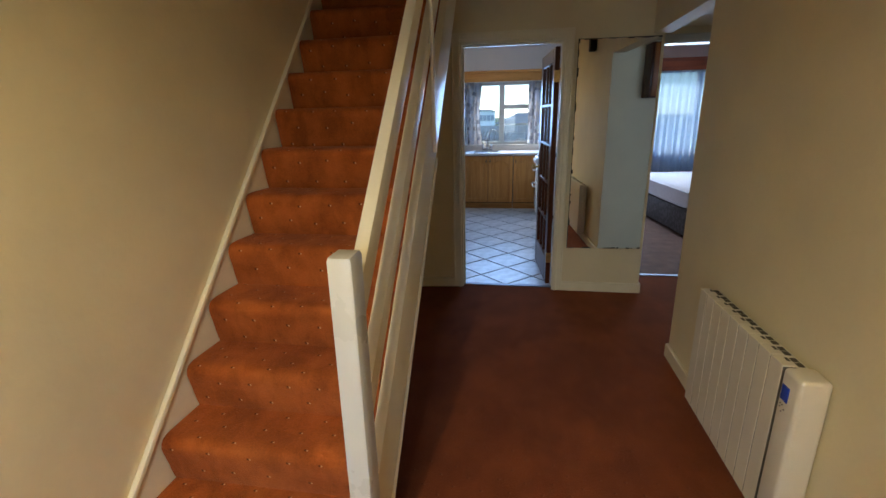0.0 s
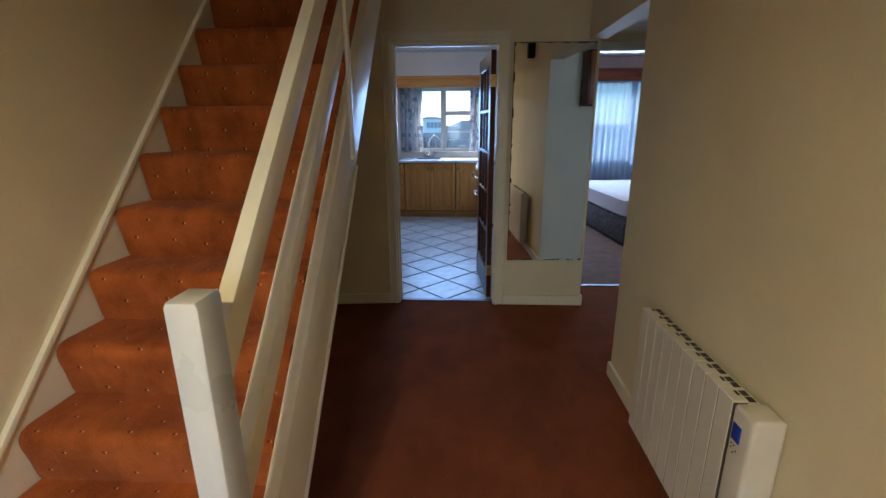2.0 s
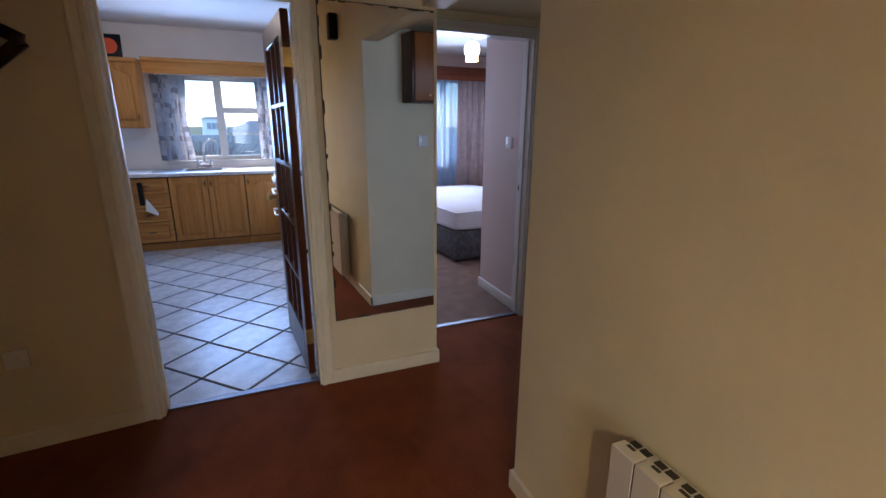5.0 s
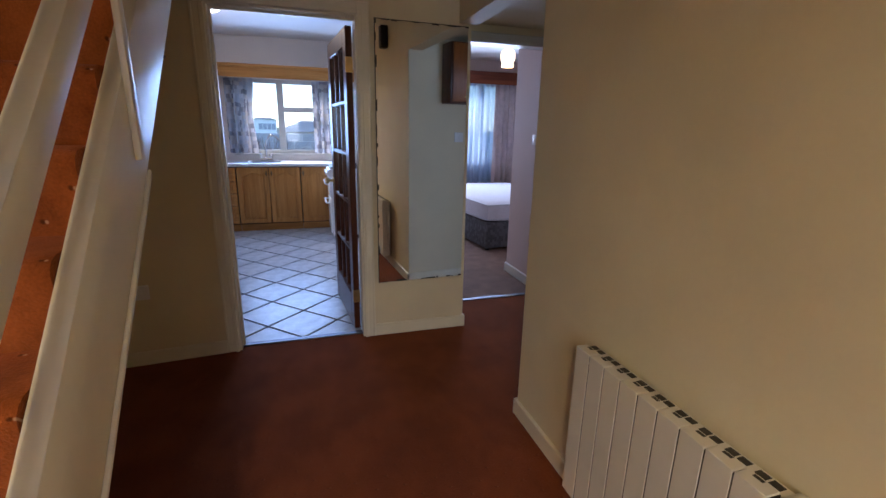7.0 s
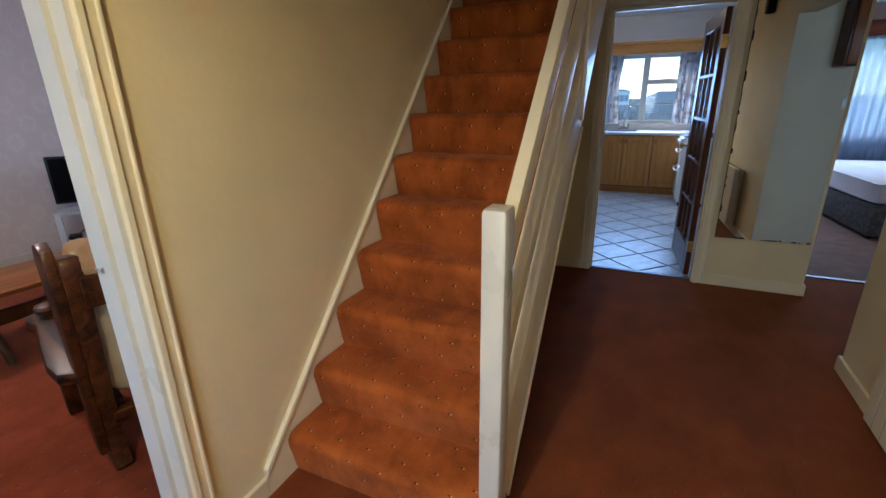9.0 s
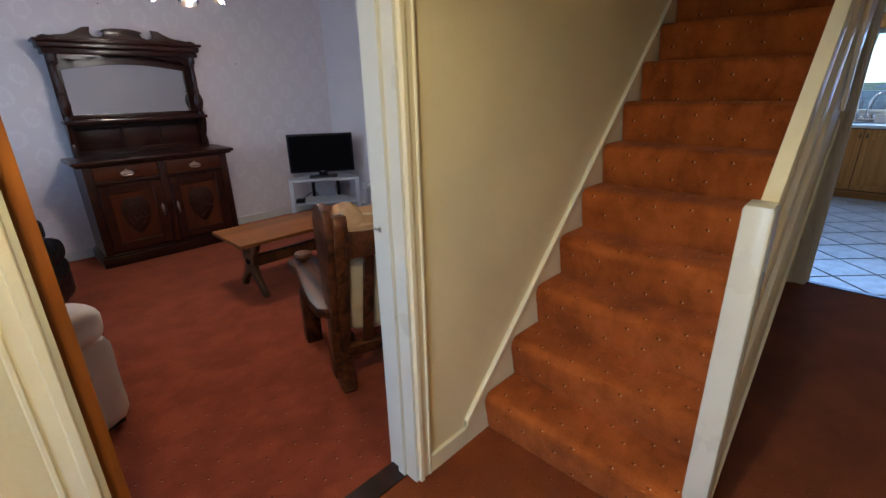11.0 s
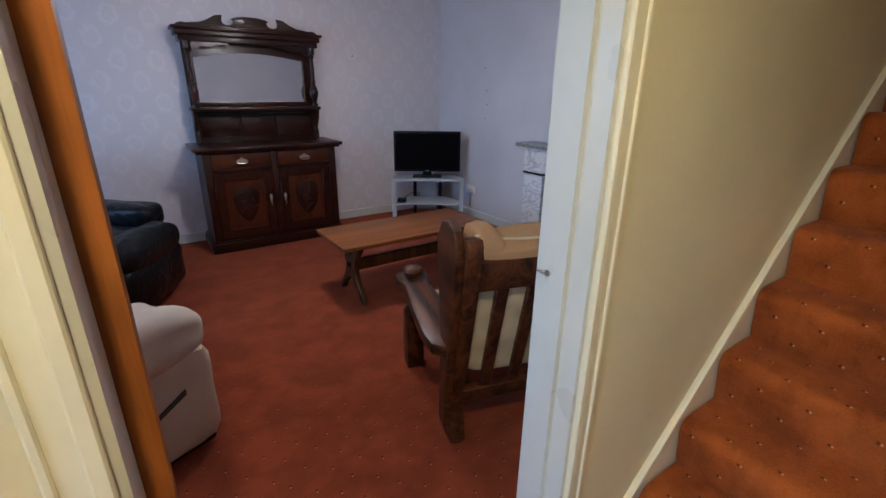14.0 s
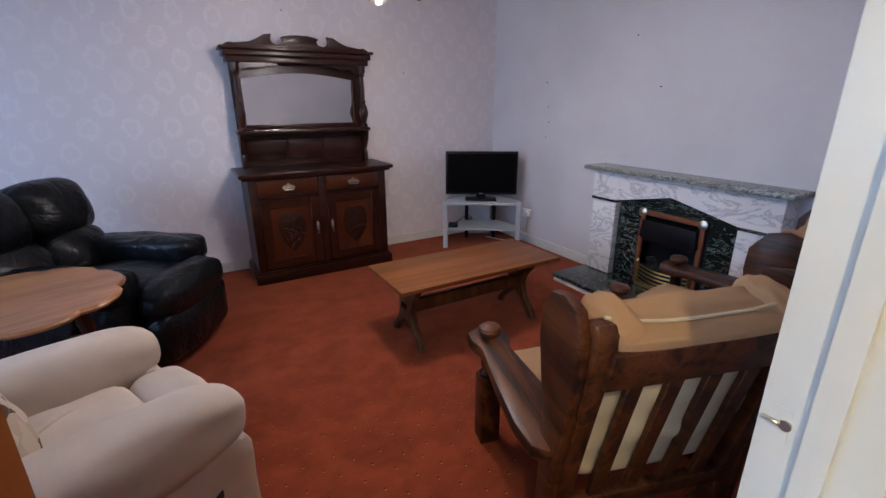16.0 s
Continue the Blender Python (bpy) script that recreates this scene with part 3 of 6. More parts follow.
def boxes(*rows):
    b = bmesh.new()
    for r in rows:
        box(b, *r)
    return b


def structure(name, label, material, *rows, category="wall"):
    return solo(name, boxes(*rows), material, label, category, kind="structure")


# ---- plan, in metres ----
XW, XE = -1.265, 0.965          # hall: stair wall, heater wall
XL = -1.413                    # lounge face of the stair wall
YM = 3.605                     # mirror and kitchen wall, hall face
YK = 3.72                      # its kitchen face
YS = -1.55                     # hall's front wall
HC = 2.55                      # ceilings
DL0, DL1, DLH = -0.418, 0.423, 2.02   # lounge doorway
KD0, KD1, KDH = -0.45, 0.325, 2.015   # kitchen doorway
YC = 2.528                     # return of the heater wall

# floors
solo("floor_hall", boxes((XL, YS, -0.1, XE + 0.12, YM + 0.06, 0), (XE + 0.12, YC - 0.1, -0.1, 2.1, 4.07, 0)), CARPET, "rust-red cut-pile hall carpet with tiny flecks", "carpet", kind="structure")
solo("floor_lounge", boxes((-5.42, -3.2, -0.1, XL, 2.84, 0)), CARPET_L, "red patterned lounge carpet with brushed pile", "carpet", kind="structure")
solo("floor_bedroom", boxes((0.95, 4.07, -0.1, 5.0, 7.75, 0)), CARPET_B, "brown bedroom carpet", "carpet", kind="structure")
floor_k = solo("floor_kitchen", boxes((-2.6, YM + 0.06, -0.1, 0.95, 7.75, -0.008)), GROUT, "dark grout bed under pale kitchen floor tiles", "floor", kind="structure")

# hall walls
structure("wall_stair", "cream painted wall beside the stairs with the lounge doorway", HALL_WALL,
          (XL + 0.004, DL1 + 0.03, 0, XW, 5.2, 5.0), (XL + 0.004, YS, 0, XW, DL0 - 0.03, 5.0), (XL + 0.004, DL0 - 0.03, DLH + 0.03, XW, DL1 + 0.03, 5.0))
structure("wall_heater", "cream painted hall wall behind the heater", HALL_WALL,
          (XE, YS, 0, XE + 0.12, YC, HC), (XE, YC, 2.03, XE + 0.12, YM, HC), (XE + 0.12, YC - 0.12, 0, 2.1, YC, 2.2))
structure("wall_kitchen", "cream painted wall with the kitchen doorway and mirror", HALL_WALL,
          (KD1 + 0.03, YM, 0, 1.045, YK, HC), (KD0 - 0.03, YM, KDH + 0.03, KD1 + 0.03, YK, HC),
          (KD0 - 0.03, YM, HC, 1.045, YK, 5.0), (0.95, YK, 0, 1.045, 4.02, HC))
# the piece under the stairs stands a few degrees askew
ASKEW = math.degrees(math.atan2(0.065, 0.73))
b = bmesh.new()
prism(b, [(KD0 - 0.03, -YM), (KD0 - 0.03, -YK), (XW, -YK), (XW, -YM + 0.070), (-0.535, -YM + 0.005)], 0, 5.0, Matrix.Rotation(radians(90), 4, "X"))
solo("wall_understairs", b, HALL_WALL, "cream painted wall under the stairs, a little askew", "wall", kind="structure")
structure("wall_front", "cream painted front wall of the hall round the front door", HALL_WALL,
          (XW, YS - 0.15, 0, -0.92, YS, HC), (0.08, YS - 0.15, 0, XE + 0.12, YS, HC), (-0.92, YS - 0.15, 2.1, 0.08, YS, HC))
structure("wall_lobby", "cream painted lobby wall with the bedroom doorway", HALL_WALL,
          (1.045, 4.02, 2.03, 2.1, 4.14, HC), (1.045, 4.02, 0, 1.13, 4.14, 2.03), (1.93, 4.02, 0, 2.1, 4.14, 2.03), (2.0, YC, 0, 2.1, 4.02, 2.2))
structure("ceiling_lobby", "low painted lobby ceiling", HALL_WALL, (XE + 0.12, YC, 2.13, 2.0, 4.02, 2.2), category="ceiling")
structure("ceiling_hall", "white hall ceiling open over the stairs", CEILING,
          (-0.36, YS, HC, XE + 0.12, YM, HC + 0.15), (XW, YS, HC, -0.36, 0.9, HC + 0.15), category="ceiling")
structure("wall_landing", "cream painted upper walls round the stairwell", HALL_WALL,
          (-0.36, 0.8, HC + 0.15, -0.26, YM, 5.0), (XW, 0.78, HC + 0.15, -0.36, 0.9, 5.0), (XW, 5.2, 2.6, 0.5, 5.3, 5.0))
structure("ceiling_landing", "white ceiling over the stairwell", CEILING, (XL, 0.7, 5.0, 0.5, 5.3, 5.1), category="ceiling")

# lounge walls
structure("wall_lounge_back", "pale damask papered lounge wall", DAMASK, (-5.54, -3.2, 0, -5.40, 2.82, HC))
structure("wall_lounge_fire", "plain lilac-grey papered chimney wall with picture marks", LOUNGE_WALL, (-5.54, 2.82, 0, XL, 2.96, HC))
structure("wall_lounge_door", "plain papered lounge side of the door wall", LOUNGE_WALL,
          (XL, DL1 + 0.03, 0, XL + 0.004, 2.82, HC), (XL, -3.2, 0, XL + 0.004, DL0 - 0.03, HC), (XL, DL0 - 0.03, DLH + 0.03, XL + 0.004, DL1 + 0.03, HC))
structure("wall_lounge_window", "papered lounge wall round the wide front window", LOUNGE_WALL,
          (-5.4, -3.34, 0, -4.3, -3.2, HC), (-1.8, -3.34, 0, XL, -3.2, HC), (-4.3, -3.34, 0, -1.8, -3.2, 0.75), (-4.3, -3.34, 2.15, -1.8, -3.2, HC))
structure("ceiling_lounge", "white lounge ceiling", CEILING, (-5.4, -3.2, HC, XL + 0.004, 2.82, HC + 0.1), category="ceiling")

# kitchen walls
YB = 7.72
structure("wall_kitchen_window", "pale kitchen wall round the window", KITCHEN_WALL,
          (-2.6, YB, 0, -0.92, YB + 0.2, 2.6), (0.45, YB, 0, 0.95, YB + 0.2, 2.6), (-0.92, YB, 0, 0.45, YB + 0.2, 1.0), (-0.92, YB, 2.02, 0.45, YB + 0.2, 2.6))
structure("wall_kitchen_side", "pale kitchen side walls", KITCHEN_WALL, (-2.72, YK, 0, -2.6, YB, 2.6), (0.83, YK, 0, 0.946, YB, 2.6), (-2.6, YK, 0, KD0 - 0.03, YK + 0.008, 2.6), (KD1 + 0.03, YK, 0, 0.83, YK + 0.008, 2.6), (KD0 - 0.03, YK, KDH + 0.03, KD1 + 0.03, YK + 0.008, 2.6))
structure("ceiling_kitchen", "white kitchen ceiling", CEILING, (-2.6, YK, 2.55, 0.95, YB, 2.7), category="ceiling")

# bedroom walls
structure("wall_bedroom_window", "pinkish bedroom wall round the window", BED_WALL,
          (0.95, 7.75, 0, 1.15, 7.9, 2.6), (3.65, 7.75, 0, 5.0, 7.9, 2.6), (1.15, 7.75, 0, 3.65, 7.9, 0.92), (1.15, 7.75, 2.12, 3.65, 7.9, 2.6))
structure("wall_bedroom_side", "pinkish bedroom side walls with a short stub by the door", BED_WALL,
          (0.95, 4.14, 0, 1.05, 7.75, 2.6), (4.9, 4.14, 0, 5.0, 7.75, 2.6), (1.93, 4.14, 0, 2.05, 4.75, 2.6), (2.05, 4.63, 0, 4.9, 4.75, 2.6), (1.05, 4.14, 2.03, 1.93, 4.15, 2.6))
structure("ceiling_bedroom", "white bedroom ceiling", CEILING, (0.95, 4.14, 2.45, 5.0, 7.75, 2.6), category="ceiling")


def skirting(name, material, label, *rows):
    b = bmesh.new()
    for r in rows:
        rbox(b, *r, r=0.004, seg=1)
    return solo(name, b, material, label, "skirting board", kind="structure")


skirting("baseboard_hall", GLOSS, "cream gloss skirting boards in the hall",
         (XW - 0.002, 0.495, 0, XW + 0.016, 0.70, 0.085), (XE - 0.016, YS, 0, XE + 0.002, YC + 0.016, 0.085), (XE - 0.016, YC, 0, 2.0, YC + 0.016, 0.085),
         (KD1 + 0.075, YM - 0.016, 0, 1.06, YM + 0.002, 0.085), (1.045, YM - 0.014, 0, 1.06, 4.02, 0.085),
         (XW - 0.002, YS, 0, XW + 0.016, DL0 - 0.08, 0.085))
b = bmesh.new()
rbox(b, 0, -0.016, 0, 0.735, 0.002, 0.085, r=0.004, seg=1, m=pose(XW, YM - 0.070, 0, 0, 0, ASKEW))
solo("baseboard_understairs", b, GLOSS, "cream gloss skirting board under the stairs", "skirting board", kind="structure")
skirting("baseboard_lounge", GLOSSW, "white gloss skirting boards in the lounge",
         (-5.402, -3.2, 0, -5.382, 2.82, 0.09), (-5.38, 2.80, 0, -3.76, 2.822, 0.09), (-2.30, 2.80, 0, XL, 2.822, 0.09))
skirting("baseboard_bedroom", GLOSSW, "white gloss skirting on the bedroom stub wall", (1.914, 4.15, 0, 1.932, 4.766, 0.09), (1.914, 4.748, 0, 2.3, 4.766, 0.09))


def architrave(name, parent_label, along, face, a0, a1, top, w, t, sgn, material):
    """Three moulded boards round a doorway. along: the axis of the wall."""
    b = bmesh.new()
    prof = [(0, 0, w, t * 0.6), (0, 0, w * 0.35, t), (w * 0.8, 0, w, t * 0.85)]
    for p0, _, p1, d in prof:
        for rows in (((a0 - p1, a0 - p0), (0, top + p1)), ((a1 + p0, a1 + p1), (0, top + p1)), ((a0 - p0, a1 + p0), (top + p0, top + p1))):
            (u0, u1), (z0, z1) = rows
            lo, hi = sorted((face, face + sgn * d))
            if along == "x":
                rbox(b, u0, lo, z0, u1, hi, z1, r=0.003, seg=1)
            else:
                rbox(b, lo, u0, z0, hi, u1, z1, r=0.003, seg=1)
    return solo(name, b, material, parent_label, "door frame", kind="structure")


architrave("trim_kitchen_door", "cream gloss architrave round the kitchen doorway", "x", YM, KD0 - 0.012, KD1 + 0.012, KDH + 0.012, 0.07, 0.022, -1, GLOSS)
architrave("trim_lounge_door", "cream gloss architrave round the lounge doorway", "y", XW, DL0 - 0.012, DL1 + 0.012, DLH + 0.012, 0.06, 0.02, 1, GLOSS)
structure("door_lining_kitchen", "cream gloss lining of the kitchen doorway", GLOSS,
          (KD0 - 0.03, YM - 0.004, 0, KD0, YK + 0.01, KDH + 0.03), (KD1, YM - 0.004, 0, KD1 + 0.03, YK + 0.01, KDH + 0.03), (KD0, YM - 0.004, KDH, KD1, YK + 0.01, KDH + 0.03),
          (KD0, YM + 0.05, 0, KD0 + 0.012, YM + 0.075, KDH), (KD0 + 0.012, YM + 0.05, KDH - 0.012, KD1, YM + 0.075, KDH), category="door frame")
structure("door_lining_lounge", "white gloss lining and stop of the lounge doorway", GLOSSW,
          (XL, DL1, 0, XW + 0.004, DL1 + 0.03, DLH + 0.03), (XL + 0.053, DL0 - 0.03, 0, XW + 0.004, DL0, DLH + 0.03), (XL, DL0, DLH, XW + 0.004, DL1, DLH + 0.03),
          (XW - 0.085, DL1 - 0.014, 0, XW - 0.05, DL1, DLH), category="door frame")
architrave("trim_bedroom_door", "white gloss architrave round the bedroom doorway", "x", 4.02, 1.142, 1.918, 2.018, 0.06, 0.02, -1, GLOSSW)
structure("door_lining_bedroom", "white gloss lining of the bedroom doorway", GLOSSW,
          (1.128, 4.016, 0, 1.15, 4.152, 2.03), (1.91, 4.016, 0, 1.932, 4.152, 2.03), (1.15, 4.016, 2.01, 1.91, 4.152, 2.032),
          (1.898, 4.07, 0, 1.91, 4.10, 2.01), category="door frame")
structure("threshold_kitchen", "dull metal threshold strip at the kitchen doorway", DULL, (KD0, YM + 0.045, 0, KD1, YM + 0.085, 0.008), category="threshold")
structure("threshold_bedroom", "dull metal threshold strip at the bedroom doorway", DULL, (1.15, 4.05, 0, 1.898, 4.09, 0.008), category="threshold")
structure("threshold_lounge", "dark carpet join in the lounge doorway", MAHOG, (XL + 0.01, DL0, 0, XL + 0.10, DL1, 0.006), category="threshold")

# ---- staircase ----
RISE, GO, Y1, N = 0.192, 0.181, 0.838, 14


def staircase():
    root = thing("staircase", "steep straight staircase with rust carpet and cream painted open banister", "staircase", pose(0, 0, 0), kind="structure")
    x0, x1 = XW + 0.02, -0.470
    b = bmesh.new()
    prof = [(0.010, 0.0), (0.003, 0.02), (-0.003, 0.05), (-0.009, 0.085), (-0.016, 0.115), (-0.021, 0.138), (-0.023, 0.156), (-0.019, 0.173), (-0.008, 0.186), (0.010, 0.1925)]
    prof += [(0.03, RISE + 0.002), (GO + 0.03, RISE), (GO + 0.03, RISE - 0.05), (0.03, RISE - 0.05), (0.03, 0.0)]
    m = Matrix.Rotation(radians(90), 4, "Z")
    prism(b, [(y, z) for y, z in prof], 0, -(x1 - x0), m)
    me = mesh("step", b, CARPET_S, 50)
    for k in range(N):
        s = new("step", me)
        s.parent = root
        s.location = (x0, Y1 + GO * k, RISE * k)
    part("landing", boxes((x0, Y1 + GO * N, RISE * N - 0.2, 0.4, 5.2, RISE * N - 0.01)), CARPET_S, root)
    SL = 1.03   # slope of the painted boards

    def board(name, za, zb, xa, xb, ya, yb, label="", material=GLOSS, bev=0.004):
        """A sloping board: za and zb are its lower and upper heights at Y1."""
        bb = bmesh.new()
        prism(bb, [(ya, za + SL * (ya - Y1)), (yb, za + SL * (yb - Y1)), (yb, zb + SL * (yb - Y1)), (ya, zb + SL * (ya - Y1))], 0, -(xb - xa), Matrix.Translation((xa, 0, 0)) @ m, bev)
        return part(name, bb, material, root, label)

    bb = bmesh.new()
    ye = Y1 + GO * N + 0.25
    prism(bb, [(0.70, 0.0), (0.86, 0.0), (ye, SL * (ye - 0.9)), (ye, 0.10 + SL * (ye - 0.70)), (0.70, 0.115)], 0, -0.014, Matrix.Translation((XW, 0, 0)) @ m)
    part("wall_string", bb, GLOSS, root, "cream painted string board along the wall")
    board("string_capping", 0.0, 0.03, XW, XW + 0.022, 0.70, ye, "cream painted capping").location = (0, 0, 0.10 + SL * (Y1 - 0.70) - 0.005)
    board("soffit", -0.20, -0.16, x0, -0.47, 1.15, Y1 + GO * N, "cream painted sloping underside", HALL_WALL, 0)
    xa, xb = -0.468, -0.425
    board("handrail", 0.780, 0.905, xa, xb, 0.93, 3.4, "flat cream painted handrail board")
    board("middle_rail", 0.440, 0.548, xa, xb, 0.93, 3.4, "cream painted middle rail")
    board("outer_string", -0.139, 0.195, xa, xb, 0.97, Y1 + GO * N, "cream painted outer string board")
    board("string_bead", -0.146, -0.128, xb, xb + 0.012, 1.02, 2.2, "thin cream bead along the string")
    bb = bmesh.new()
    prism(bb, [(-0.473, 0), (-0.405, 0), (-0.405, 1.131), (-0.410, 1.142), (-0.468, 1.142), (-0.473, 1.131)], 0.85, 0.935, None, 0.006)
    part("newel_post", bb, GLOSSW, root, "square white painted newel post")
    part("batten", bbox(xb + 0.001, 2.115, 1.305, xb + 0.018, 2.15, 2.5), GLOSS, root, "thin upright painted batten")
    return root


staircase()

# ---- doors ----


def kitchen_door():
    """A glazed door, hinged on its right jamb, swung into the kitchen."""
    root = thing("door_kitchen", "dark varnished glazed door with small panes standing open", "door", pose(0.318, 3.735, 0.006, 0, 0, 95), kind="structure")
    w, h, t = 0.745, 1.985, 0.04
    b = bmesh.new()
    for r in ((0, 0, 0, 0.10, t, h), (w - 0.10, 0, 0, w, t, h), (0.10, 0, h - 0.11, w - 0.10, t, h), (0.10, 0, 0, w - 0.10, t, 0.24)):
        rbox(b, *r, r=0.004, seg=1)
    part("door_frame", b, DARKDOOR, root)
    b = bmesh.new()
    rows, cols = 5, 3
    z0, z1, x0, x1 = 0.24, h - 0.11, 0.10, w - 0.10
    for i in range(1, cols):
        x = x0 + (x1 - x0) * i / cols
        rbox(b, x - 0.012, 0.004, z0, x + 0.012, t - 0.004, z1, r=0.004, seg=1)
    for k in range(1, rows):
        z = z0 + (z1 - z0) * k / rows
        rbox(b, x0, 0.002, z - 0.012, x1, t - 0.002, z + 0.012, r=0.004, seg=1)
    part("glazing_bars", b, DARKDOOR, root)
    for i in range(cols):
        for k in range(rows):
            xa, za = x0 + (x1 - x0) * i / cols + 0.012, z0 + (z1 - z0) * k / rows + 0.012
            part("pane", boxes((xa, 0.018, za, xa + (x1 - x0) / cols - 0.024, 0.022, za + (z1 - z0) / rows - 0.024)), PANE, root)
    for s in (-1, 1):
        b = bmesh.new()
        y = t / 2 + s * t / 2
        m = Matrix.Translation((w - 0.06, y, 0.98)) @ Matrix.Rotation(radians(-90 * s), 4, "X")
        lathe(b, [(0.025, 0), (0.025, 0.006), (0.010, 0.010), (0.010, 0.035), (0.024, 0.045), (0.027, 0.058), (0.018, 0.070), (0.004, 0.073)], 16, m)
        part("door_knob", b, BRASS, root, "round brass door knob")
    for z in (0.2, 1.72):
        part("hinge", boxes((-0.004, -0.002, z, 0.02, t + 0.002, z + 0.09)), BRASS, root, "brass hinge")


def lounge_door():
    root = thing("door_lounge", "plain brown varnished door swung back against the lounge wall", "door", pose(XL - 0.046, -0.42, 0.008, 0, 0, 268.5), kind="structure")
    b = bmesh.new()
    rbox(b, 0.0, -0.02, 0, 0.76, 0.02, 1.98, r=0.003, seg=1)
    part("door_leaf", b, DOORWOOD, root)
    b = bmesh.new()
    rbox(b, 0.685, -0.026, 0.94, 0.725, -0.02, 1.10, r=0.002, seg=1)
    tube(b, [(0.705, -0.024, 1.05), (0.705, -0.05, 1.05), (0.60, -0.052, 1.05)], 0.009)
    part("door_handle", b, BRASS, root, "brass lever handle")
    for z in (0.2, 1.68):
        b = bmesh.new()
        cyl(b, (-0.004, 0.022, z), (-0.004, 0.022, z + 0.09), 0.006, seg=8)
        part("hinge", b, BRASS, root, "brass hinge")
    structure("door_rebate_lounge", "brown varnished rebate on the hinge side of the doorway", DOORWOOD, (XL - 0.020, DL0 - 0.028, 0, XL + 0.044, DL0 + 0.034, DLH), category="door frame")


def front_door():
    root = thing("door_front", "white front door with one frosted pane", "door", pose(-0.92, YS - 0.09, 0, 0, 0, 0), kind="structure")
    b = bmesh.new()
    for r in ((0, 0, 0, 0.14, 0.05, 2.1), (0.86, 0, 0, 1.0, 0.05, 2.1), (0.14, 0, 1.95, 0.86, 0.05, 2.1), (0.14, 0, 0, 0.86, 0.05, 0.75)):
        rbox(b, *r, r=0.004, seg=1)
    part("door_frame", b, GLOSSW, root)
    p = part("pane", boxes((0.14, 0.02, 0.75, 0.86, 0.026, 1.95)), FROST, root)
    p.visible_shadow = False


kitchen_door()
lounge_door()
front_door()
b = bmesh.new()
rbox(b, XL + 0.006, DL1 - 0.0006, 0.965, XL + 0.042, DL1 + 0.002, 1.025, r=0.0003, seg=1)
strike = tagged(new("strike_plate"), "small worn metal strike plate on the white door lining", "latch plate")
part("plate", b, GLOSSW, strike)
b = bmesh.new()
rbox(b, XL + 0.004, DL1 - 0.008, 0.995, XL + 0.030, DL1 - 0.001, 1.001, r=0.002, seg=1)
cyl(b, (XL + 0.036, DL1 - 0.004, 0.998), (XL + 0.036, DL1 + 0.001, 0.998), 0.009, seg=12)
part("latch_tongue", b, PEWTER, strike, "bent dull metal tongue")

b = bmesh.new()
rbox(b, 1.9045, 4.108, 0.98, 1.9105, 4.128, 1.02, r=0.001, seg=1)
solo("latch_keep", b, BLACK, "small dark latch hole plate in the bedroom door lining", "latch plate")

# ---- hall things ----


def heater():
    root = thing("heater", "white finned electric wall heater with a small blue display", "heater", pose(XE - 0.004, 1.950, 0.10, 0, 0, -90))
    # local x runs towards the front door, y into the wall
    w, d, h, n = 0.775, 0.085, 0.582, 9
    b = bmesh.new()
    rbox(b, 0, -d + 0.03, 0.0, w, -0.012, h - 0.004, r=0.012, seg=2)
    part("body", b, HEATER, root)
    step = (w - 0.09) / n
    # dark sheet just behind the fin fronts paints the shade in their gaps
    part("core", boxes((0.006, -d - 0.0104, 0.006, n * step, -d + 0.0295, h - 0.002)), GAPSHADE_TRIM, root, "dark sheet painting the shade between the fins")
    for i in range(n):
        b = bmesh.new()
        rbox(b, i * step + 0.0022, -d - 0.012, 0.0, (i + 1) * step - 0.0022, -d + 0.030, h + 0.004, r=0.0014, seg=1)
        part("fin", b, HEATER, root)
    b = bmesh.new()
    rbox(b, n * step + 0.003, -d - 0.012, -0.004, w + 0.008, -0.004, h + 0.004, r=0.014, seg=4)
    c = part("control_end", b, HEATER, root)
    part("display", bbox(n * step + 0.020, -d - 0.0155, h - 0.100, n * step + 0.056, -d - 0.0115, h - 0.048, r=0.001), BLUE, c, "small blue display")
    for i in range(5):
        b = bmesh.new()
        cx, cz = n * step + 0.026 + 0.011 * (i % 3), h - 0.116 - 0.012 * (i // 2)
        cyl(b, (cx, -d - 0.0145, cz), (cx, -d - 0.011, cz), 0.0024, seg=8)
        part("button", b, GAPSHADE_TRIM, c)
    # no holes are cut in the top: dark slabs paint the openings' shade
    for i in range(n):
        x0, x1 = i * step + 0.009, (i + 1) * step - 0.009
        for xa, xb in ((x0, (x0 + x1) / 2 - 0.003), ((x0 + x1) / 2 + 0.003, x1)):
            part("grille_slot", boxes((xa, -d + 0.040, h - 0.005, xb, -0.026, h - 0.0025)), GAPSHADE_TRIM, root, "dark slab painting the shade in a grille slot")
        part("grille_notch", boxes((x0 + 0.012, -d + 0.016, h + 0.0035, x1 - 0.022, -d + 0.026, h + 0.0045)), GAPSHADE_TRIM, root, "small dark slab painting the shade in a notch")
    for x in (0.12, w - 0.12):
        part("bracket", boxes((x, -0.013, 0.08, x + 0.03, 0.004, 0.5)), STEEL, root)


heater()


